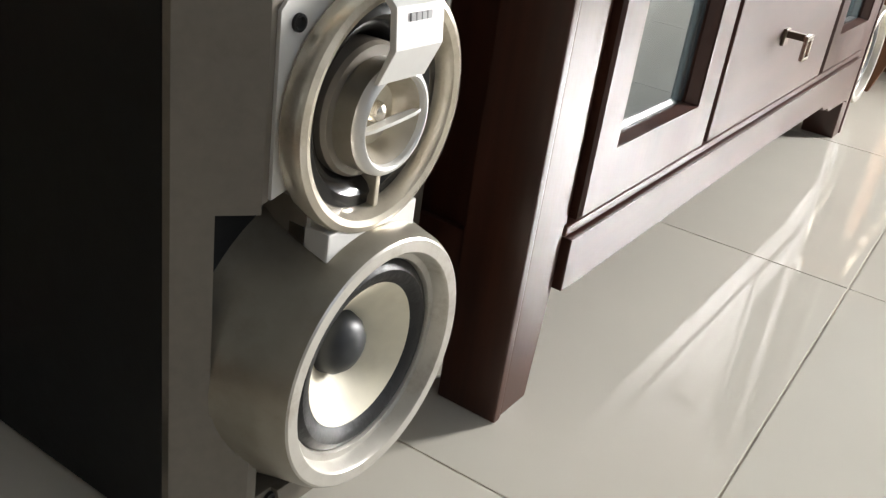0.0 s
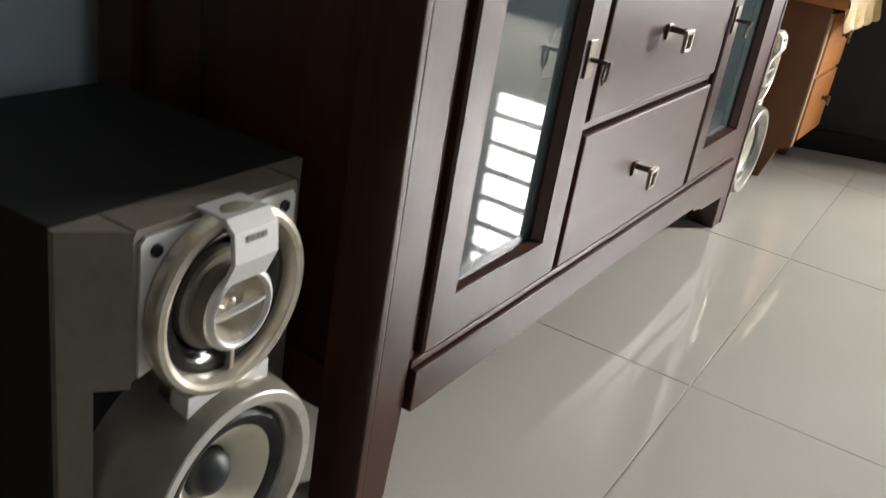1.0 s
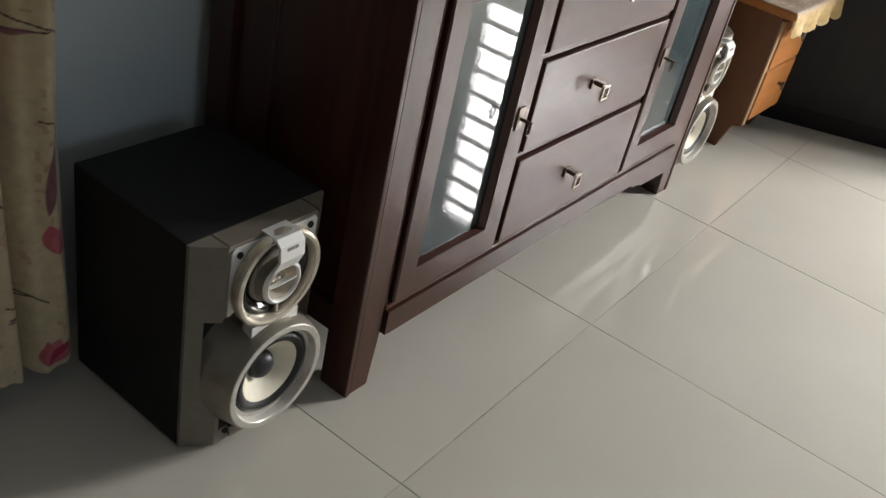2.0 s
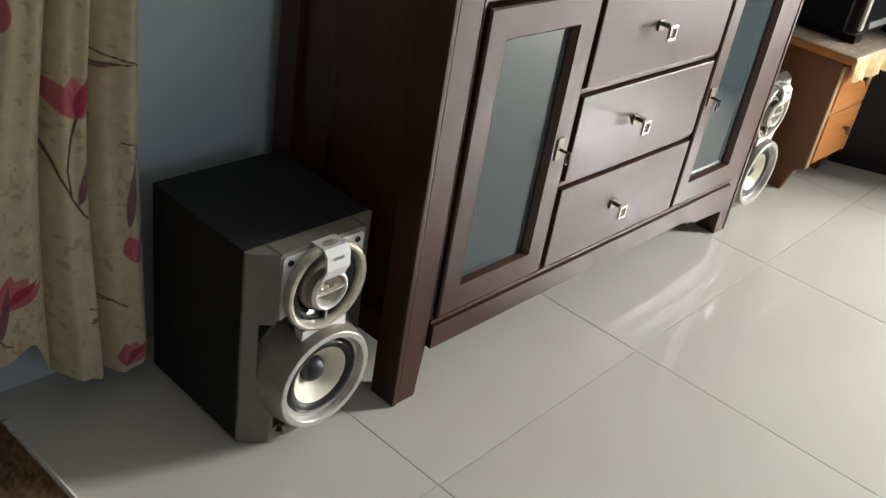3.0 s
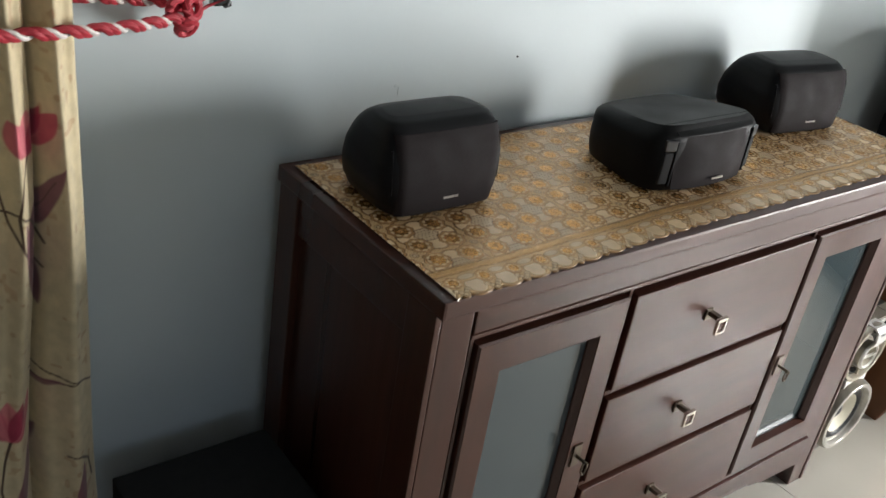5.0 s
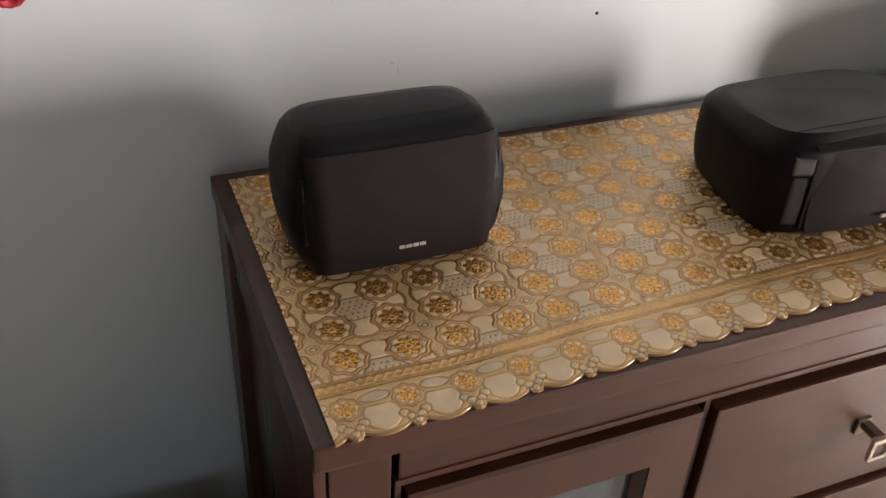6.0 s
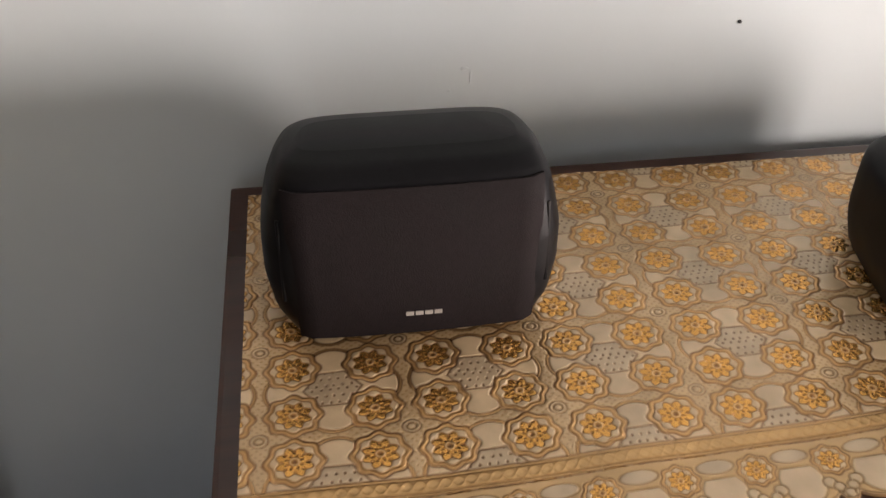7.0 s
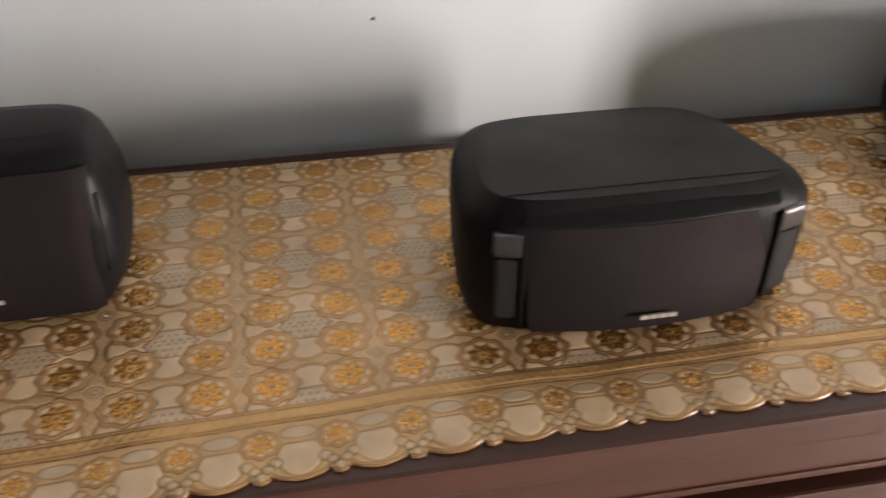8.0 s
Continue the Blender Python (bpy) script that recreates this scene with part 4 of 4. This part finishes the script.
def runner():
    """The yellow cloth over the console's top, hanging over its front."""
    xs, ss = np.linspace(1.572, 2.44, 300), np.linspace(0, 0.56, 190)
    xx, s = np.meshgrid(xs, ss)
    flat, rad = 0.415, 0.006
    yb = 0.365
    over = np.clip(s - flat, 0, None)
    drop = np.minimum(over, 0.062 + 0.012 * np.abs(np.sin(xx * 2 * np.pi / 0.12)) - 0.05 * smoothstep(1.60, 1.572, xx))
    y = np.where(s < flat, yb - s, yb - flat - rad * (1 - np.exp(-over / rad)) - 0.010 * np.sin(xx * 55) * np.clip(over / 0.06, 0, 1) ** 2)
    z = 0.4295 - drop
    pr = cover_pattern(xx * 1.1, s * 1.1)
    col, rel = pr.col, pr.rel
    grey = 0.5 * col.mean(-1, keepdims=True) + 0.5 * col
    gold = np.clip(over / 0.02, 0, 1)[..., None]
    col = grey * (1 - gold) + (col * 0.4 + np.array([0.62, 0.47, 0.20]) * 0.6) * gold
    ob = sheet("table_runner", np.stack([xx, y, z + 0.0008 * rel * (s < flat)], -1), col, rel, attribute_material("golden_lace_runner", 0.45, 0.5))
    sol = ob.modifiers.new("thickness", "SOLIDIFY")
    sol.thickness, sol.offset = 0.0008, 1
    tagged(ob, "golden lace runner hanging over the console's front edge", "table cover")


runner()


def television():
    t = thing("television", "black television with silver speaker trim, standing on the runner", "television")
    part("housing", prism([(0.035, 0.462), (0.06, 0.452), (0.30, 0.470), (0.34, 0.54), (0.34, 0.86), (0.28, 0.95), (0.035, 0.985)], "x", 1.66, 2.34, 0.008), BLACK, t)
    part("front_frame", box(1.64, 2.36, 0.0, 0.036, 0.462, 1.0, 0.008), BLACK_GLOSS, t)
    part("screen", box(1.70, 2.30, -0.003, 0.002, 0.53, 0.96, 0.004), BLACK_GLOSS, t, "dark glass screen")
    part("speaker_trim", box(1.646, 1.668, -0.008, 0.004, 0.478, 0.985, 0.004), SILVER, t, "silver trim strip")
    for x in (1.69, 2.27):
        part("foot", box(x, x + 0.05, 0.01, 0.30, 0.4305, 0.464, 0.004), BLACK, t)
    part("control_strip", box(1.72, 2.28, -0.004, 0.004, 0.474, 0.492, 0.002), PRINT_GREY, t)
    return t


television()


def dark_cupboard():
    d = thing("dark_cupboard", "wooden cupboard beyond the console, its backlit shade put into the colour", "cupboard")
    # backlit cupboard, its shade coloured in
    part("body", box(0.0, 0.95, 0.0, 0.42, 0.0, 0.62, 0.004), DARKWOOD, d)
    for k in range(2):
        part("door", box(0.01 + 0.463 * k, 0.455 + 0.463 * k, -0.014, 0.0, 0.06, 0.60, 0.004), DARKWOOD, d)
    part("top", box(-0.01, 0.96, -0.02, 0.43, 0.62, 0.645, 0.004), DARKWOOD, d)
    d.matrix_world = pose(1.950, 0.035, 0.0, 0, 0, -63.8)
    return d


dark_cupboard()


# ---- the curtain, its cord and the mat ----
def tulip_pattern(u, v):
    """Printed tulips on a cream cloth with faint brown flecks. u across, v up, in metres of cloth."""
    cream, red, deep, plum, stem = (np.array(c) for c in ((0.62, 0.525, 0.335), (0.50, 0.085, 0.13), (0.36, 0.03, 0.075), (0.20, 0.065, 0.10), (0.085, 0.05, 0.035)))
    col = np.empty(u.shape + (3,))
    col[:] = cream

    def lay(mask, c):
        k = np.clip(mask, 0, 1)[..., None]
        return col * (1 - k) + c * k

    def leaf(x, y, cx, cy, length, width, ang):
        c, s = math.cos(ang), math.sin(ang)
        a, b = (x - cx) * c + (y - cy) * s, -(x - cx) * s + (y - cy) * c
        t = np.clip(a / length, 0, 1)
        w = width * np.sin(np.pi * t) ** 0.8 * (1 - 0.35 * t)
        return smoothstep(0.0012, -0.0012, np.abs(b) - w) * (a > 0) * (a < length)

    def curve(x, y, pts, w):
        best = np.full(x.shape, 9.0)
        for (x0, y0), (x1, y1) in zip(pts, pts[1:]):
            dx, dy = x1 - x0, y1 - y0
            t = np.clip(((x - x0) * dx + (y - y0) * dy) / (dx * dx + dy * dy), 0, 1)
            best = np.minimum(best, np.hypot(x - x0 - t * dx, y - y0 - t * dy))
        return smoothstep(w, w * 0.4, best)

    rng = np.random.default_rng(11)
    table = rng.random((64, 64))

    def patch(a, b):
        """Smooth random hills on a lattice."""
        ia, ib = np.floor(a).astype(int), np.floor(b).astype(int)
        fa, fb = smoothstep(0, 1, a - ia), smoothstep(0, 1, b - ib)
        g = lambda p, q: table[p % 64, q % 64]
        return (g(ia, ib) * (1 - fa) + g(ia + 1, ib) * fa) * (1 - fb) + (g(ia, ib + 1) * (1 - fa) + g(ia + 1, ib + 1) * fa) * fb

    fleck = patch(u * 150, v * 120) + 0.45 * patch(u * 22 + 9, v * 16)
    col = lay(0.5 * smoothstep(1.02, 1.16, fleck), np.array([0.40, 0.22, 0.12]))
    rose = np.array([0.62, 0.17, 0.20])
    # foot of each bloom, its tilt from upright, its size, and whether a stem with leaves shows below it
    for mx, mz, tilt, size, stalk in ((-0.407, 0.517, -4, 1.1, 1), (-0.358, 0.895, -6, 1.0, 1), (-0.456, 0.858, 8, 1.0, 0), (-0.318, 0.252, -16, 1.0, 0), (-0.338, 0.050, -28, 0.9, 0),
                                      (-0.527, 0.233, -42, 1.15, 0), (-0.546, 0.281, 4, 0.8, 1), (-0.500, 0.640, 6, 0.9, 0), (-0.412, 1.20, 0, 1.0, 1), (-0.320, 1.25, 8, 1.0, 1),
                                      (-0.48, 1.48, 0, 1.0, 1), (-0.38, 1.62, -8, 1.0, 1), (-0.60, 1.30, 0, 1.0, 1)):
        c, q = math.cos(math.radians(tilt)), math.sin(math.radians(tilt))
        x, y = ((u - mx) * c + (v - mz) * q) / size, (-(u - mx) * q + (v - mz) * c) / size
        if stalk:
            col = lay(curve(x, y, [(0.0, 0.002), (-0.006, -0.03), (-0.010, -0.07), (-0.004, -0.11), (0.010, -0.135), (0.026, -0.148)], 0.0020), stem)
            col = lay(curve(x, y, [(-0.034, 0.010), (-0.030, -0.035), (-0.018, -0.080), (-0.004, -0.11)], 0.0018), stem)
            col = lay(0.9 * leaf(x, y, 0.004, -0.122, 0.118, 0.0115, math.radians(74)), plum)
            col = lay(0.5 * curve(x, y, [(0.006, -0.115), (0.030, -0.03)], 0.001), stem)
        for a, length, w, k in ((118, 0.052, 0.0165, red), (66, 0.060, 0.0155, red), (93, 0.054, 0.0170, rose), (78, 0.058, 0.0085, deep)):
            col = lay(0.9 * leaf(x, y, 0.0, 0.0, length, w, math.radians(a)), k)
        for a in (104, 92, 72):
            col = lay(0.35 * leaf(x, y, 0.0, 0.004, 0.046, 0.0018, math.radians(a)), deep)
    # loose sprays of leaves
    for mx, mz, tilt in ((-0.326, 0.318, 0), (-0.462, 0.705, -24), (-0.350, 0.690, 12)):
        c, q = math.cos(math.radians(tilt)), math.sin(math.radians(tilt))
        x, y = (u - mx) * c + (v - mz) * q, -(u - mx) * q + (v - mz) * c
        col = lay(0.9 * leaf(x, y, -0.004, 0.0, 0.130, 0.0100, math.radians(84)), plum)
        col = lay(curve(x, y, [(-0.012, 0.146), (0.004, 0.143), (0.018, 0.122), (0.024, 0.085)], 0.0019), stem)
    for mx, mz in ((-0.372, 0.578), (-0.405, 0.175)):
        x, y = u - mx, v - mz
        col = lay(curve(x, y, [(0.0, 0.026), (0.022, 0.016), (0.050, 0.010), (0.074, -0.010)], 0.0018), stem)
        col = lay(curve(x, y, [(0.004, 0.004), (0.028, 0.004), (0.052, 0.009)], 0.0018), stem)
        col = lay(0.8 * leaf(x, y, 0.0, -0.002, 0.036, 0.0055, math.radians(12)), plum)
    return col


def curtain():
    nu = 300
    us, vs = np.linspace(0, 1, nu), np.concatenate([np.linspace(0, 0.5, 700), np.linspace(0.5, 1, 121)[1:]])
    u, v = np.meshgrid(us, vs)
    z = 0.055 + v * 2.2
    tie = np.exp(-((z - 1.03) / 0.25) ** 2)
    right = -0.276 - 0.016 * smoothstep(0.05, 0.5, z) + 0.10 * smoothstep(1.10, 1.9, z)
    left = -0.585 + 0.115 * smoothstep(0.1, 0.95, z) - 0.20 * smoothstep(1.10, 2.0, z)
    x = left + (right - left) * u
    # three deep pleats with narrow valleys between them, each with a shallower crease of its own
    bounds = (0.0, 0.42 - 0.03 * v, 0.69, 1.0)
    y = np.full_like(u, 0.345)
    for k in range(3):
        a, b = bounds[k], bounds[k + 1]
        t = np.clip((u - a) / (b - a), 0, 1)
        hump = np.sin(np.pi * t) ** 0.62
        y -= (0.050, 0.062, 0.056)[k] * hump * (1 - 0.35 * tie)
        y += 0.006 * np.sin(2 * np.pi * t * 2 + 4 * z + k) * hump
    y += 0.006 * np.sin(5 * z + 8 * u)
    x = x + 0.006 * np.sin(7 * z + 1) * (1 - tie) * np.sin(np.pi * u)
    # the hem rises towards the wall side
    fade = (1 - v) ** 8
    z = z + fade * (0.10 * smoothstep(0.42, 0.30, u) - 0.016 * np.sin(np.pi * u * 3.2))
    col = tulip_pattern(x, z)
    ob = sheet("curtain", np.stack([x, y, z], -1), col, np.zeros_like(u), attribute_material("printed_curtain_cotton", 0.85, 0.25, sheen=0.2, spec=0.2))
    sol = ob.modifiers.new("thickness", "SOLIDIFY")
    sol.thickness = 0.0012
    tagged(ob, "cream cotton curtain printed with red tulips, tied back", "curtain")


curtain()


def tie_back():
    """Twisted red and white cord from a wall hook round the curtain."""
    t = thing("tie_back", "twisted red and white cord tying the curtain to a hook", "curtain tie")

    def strand(path, phase, mat, radius=0.0042, n=160):
        pts = [Vector(p) for p in path]
        out = []
        for i in range(n):
            f = i / (n - 1) * (len(pts) - 1)
            k = min(int(f), len(pts) - 2)
            p = pts[k].lerp(pts[k + 1], f - k)
            d = (pts[k + 1] - pts[k]).normalized()
            a = d.cross(Vector((0, 0, 1))).normalized()
            b = d.cross(a)
            w = 2 * math.pi * i / n * 9 + phase
            out.append(p + 0.0038 * (a * math.cos(w) + b * math.sin(w)))
        part("strand", tube(out, radius, 7), mat, t, smooth=True)

    def bend(p, q, r, n=10):
        p, q, r = Vector(p), Vector(q), Vector(r)
        return [p.lerp(q, k / n).lerp(q.lerp(r, k / n), k / n) for k in range(n + 1)]

    knot = (-0.155, 0.365, 1.028)
    for a, b, c in ((knot, (-0.29, 0.27, 1.040), (-0.50, 0.255, 1.058)), ((-0.170, 0.372, 1.045), (-0.30, 0.388, 1.056), (-0.50, 0.388, 1.060))):
        path = bend(a, b, c)
        strand(path, 0.0, ROPE_RED)
        strand(path, math.pi, ROPE_WHITE, 0.0030)
        strand(path, math.pi / 2, ROPE_RED)
    bm = bmesh.new()
    for k, (dx, dz) in enumerate(((0, 0), (0.012, 0.010), (-0.010, 0.012), (0.004, -0.012))):
        ring = [(knot[0] + dx + 0.011 * math.cos(w), knot[1] + 0.008 * math.sin(w + k), knot[2] + dz + 0.011 * math.sin(w)) for w in [2 * math.pi * q / 12 for q in range(13)]]
        tube(ring, 0.0055, 7, bm)
    part("knot", bm, ROPE_RED, t, "red knot", smooth=True)
    part("loop", tube([(-0.148, 0.368, 1.036), (-0.115, 0.385, 1.046), (-0.092, 0.388, 1.040), (-0.115, 0.385, 1.034), (-0.148, 0.368, 1.026)], 0.0022, 7), ROPE_RED, t, smooth=True)


tie_back()


def wall_hook():
    h = thing("wall_hook", "dark metal curtain hook screwed to the wall", "hook")
    part("plate", box(-0.010, 0.010, -0.004, 0.0, 0.0, 0.075, 0.002), IRON, h)
    part("hook_arm", tube([(0, -0.003, 0.055), (0, -0.018, 0.050), (0, -0.026, 0.030), (0, -0.024, 0.008), (0, -0.014, 0.004)], 0.0035, 8), IRON, h, smooth=True)
    h.location = (-0.088, WALL_Y, 1.028)


wall_hook()


def floor_mat():
    m = thing("floor_mat", "brown coir floor mat with a cream bound edge", "mat")
    rng = np.random.default_rng(2)
    xs, ys = np.linspace(-1.25, -0.545, 120), np.linspace(-0.55, 0.36, 150)
    xx, yy = np.meshgrid(xs, ys)
    zz = 0.007 + 0.0016 * rng.random(xx.shape)
    col = np.array([0.15, 0.085, 0.042]) * (0.55 + 0.9 * rng.random(xx.shape))[..., None]
    ob = sheet("fibre_surface", np.stack([xx, yy, zz], -1), col, rng.random(xx.shape), attribute_material("coir_pile", 0.95, 0.8, spec=0.1), m)
    part("backing", box(-1.25, -0.535, -0.55, 0.37, 0.0, 0.006), MAT, m)
    part("binding", tube([(-0.538, -0.55, 0.006), (-0.541, 0.362, 0.006)], 0.0058, 8), BINDING, m, "cream bound edge", smooth=True)
    m.matrix_world = pose(0.018, -0.02, 0, 0, 0, 1.6)


floor_mat()

# dark glazed door behind the curtain
door_1 = thing("door_1", "dark glazed door behind the curtain", "door", kind="structure")
part("door_leaf", box(-1.50, -0.52, WALL_Y - 0.03, WALL_Y - 0.002, 0.0, 2.05, 0.004), DARKWOOD, door_1)
part("door_pane", box(-1.38, -0.64, WALL_Y - 0.034, WALL_Y - 0.029, 0.30, 1.92), BLACK_GLOSS, door_1)


# small marks on the wall
def wall_plug(x, z, r):
    return tagged(part("wall_plug", lathe([(0.0, WALL_Y - 0.0015), (r * 0.6, WALL_Y - 0.0015), (r, WALL_Y + 0.001)], x, z, 12), IRON), "small dark plug hole in the wall", "wall plug")


wall_plug(0.448, 0.923, 0.0022)


def plaster_blob(x, z, w, h, seed):
    """A small smear of filler, painted over."""
    rng = random.Random(seed)
    bm = bmesh.new()
    rim = [bm.verts.new((x + w * math.cos(t) * rng.uniform(0.6, 1.1), WALL_Y + 0.0005, z + h * math.sin(t) * rng.uniform(0.6, 1.1))) for t in [2 * math.pi * k / 14 for k in range(14)]]
    top = [bm.verts.new((x + (v.co.x - x) * 0.55, WALL_Y - 0.0007, z + (v.co.z - z) * 0.55)) for v in rim]
    for k in range(14):
        bm.faces.new((rim[k], rim[(k + 1) % 14], top[(k + 1) % 14], top[k]))
    bm.faces.new(top)
    return tagged(part("filler_smear", bm, WALL, smooth=True), "small smear of painted filler on the wall", "wall mark")


for q, (px, pz, pw, ph) in enumerate(((0.206, 0.893, 0.0050, 0.0030), (0.211, 0.884, 0.0012, 0.0090), (0.193, 0.872, 0.0026, 0.0020))):
    plaster_blob(px, pz, pw, ph, q)

# ---- floor tiles, last ----
TILE_SIZE, TILE_TURN = 0.60, radians(1.3)
tile_mesh = None
for i in range(-6, 7):
    for j in range(-6, 3):
        c, s = math.cos(TILE_TURN), math.sin(TILE_TURN)
        u, v = (i + 0.5) * TILE_SIZE, (j + 0.5) * TILE_SIZE
        x, y = 0.532 + u * c - v * s, -0.175 + u * s + v * c
        if not (ROOM_L - 0.25 < x < ROOM_R + 0.25 and ROOM_F - 0.25 < y < WALL_Y + 0.3):
            continue
        if tile_mesh is None:
            h = TILE_SIZE / 2 - 0.0011
            first = part("tile", box(-h, h, -h, h, -0.006, 0.0, 0.0009), TILE, floor)
            tile_mesh, ob = first.data, first
        else:
            ob = new("tile", tile_mesh)
            ob.parent = floor
        ob.location = (x, y, random.uniform(-0.0004, 0.0))
        ob.rotation_euler = (0, 0, TILE_TURN)
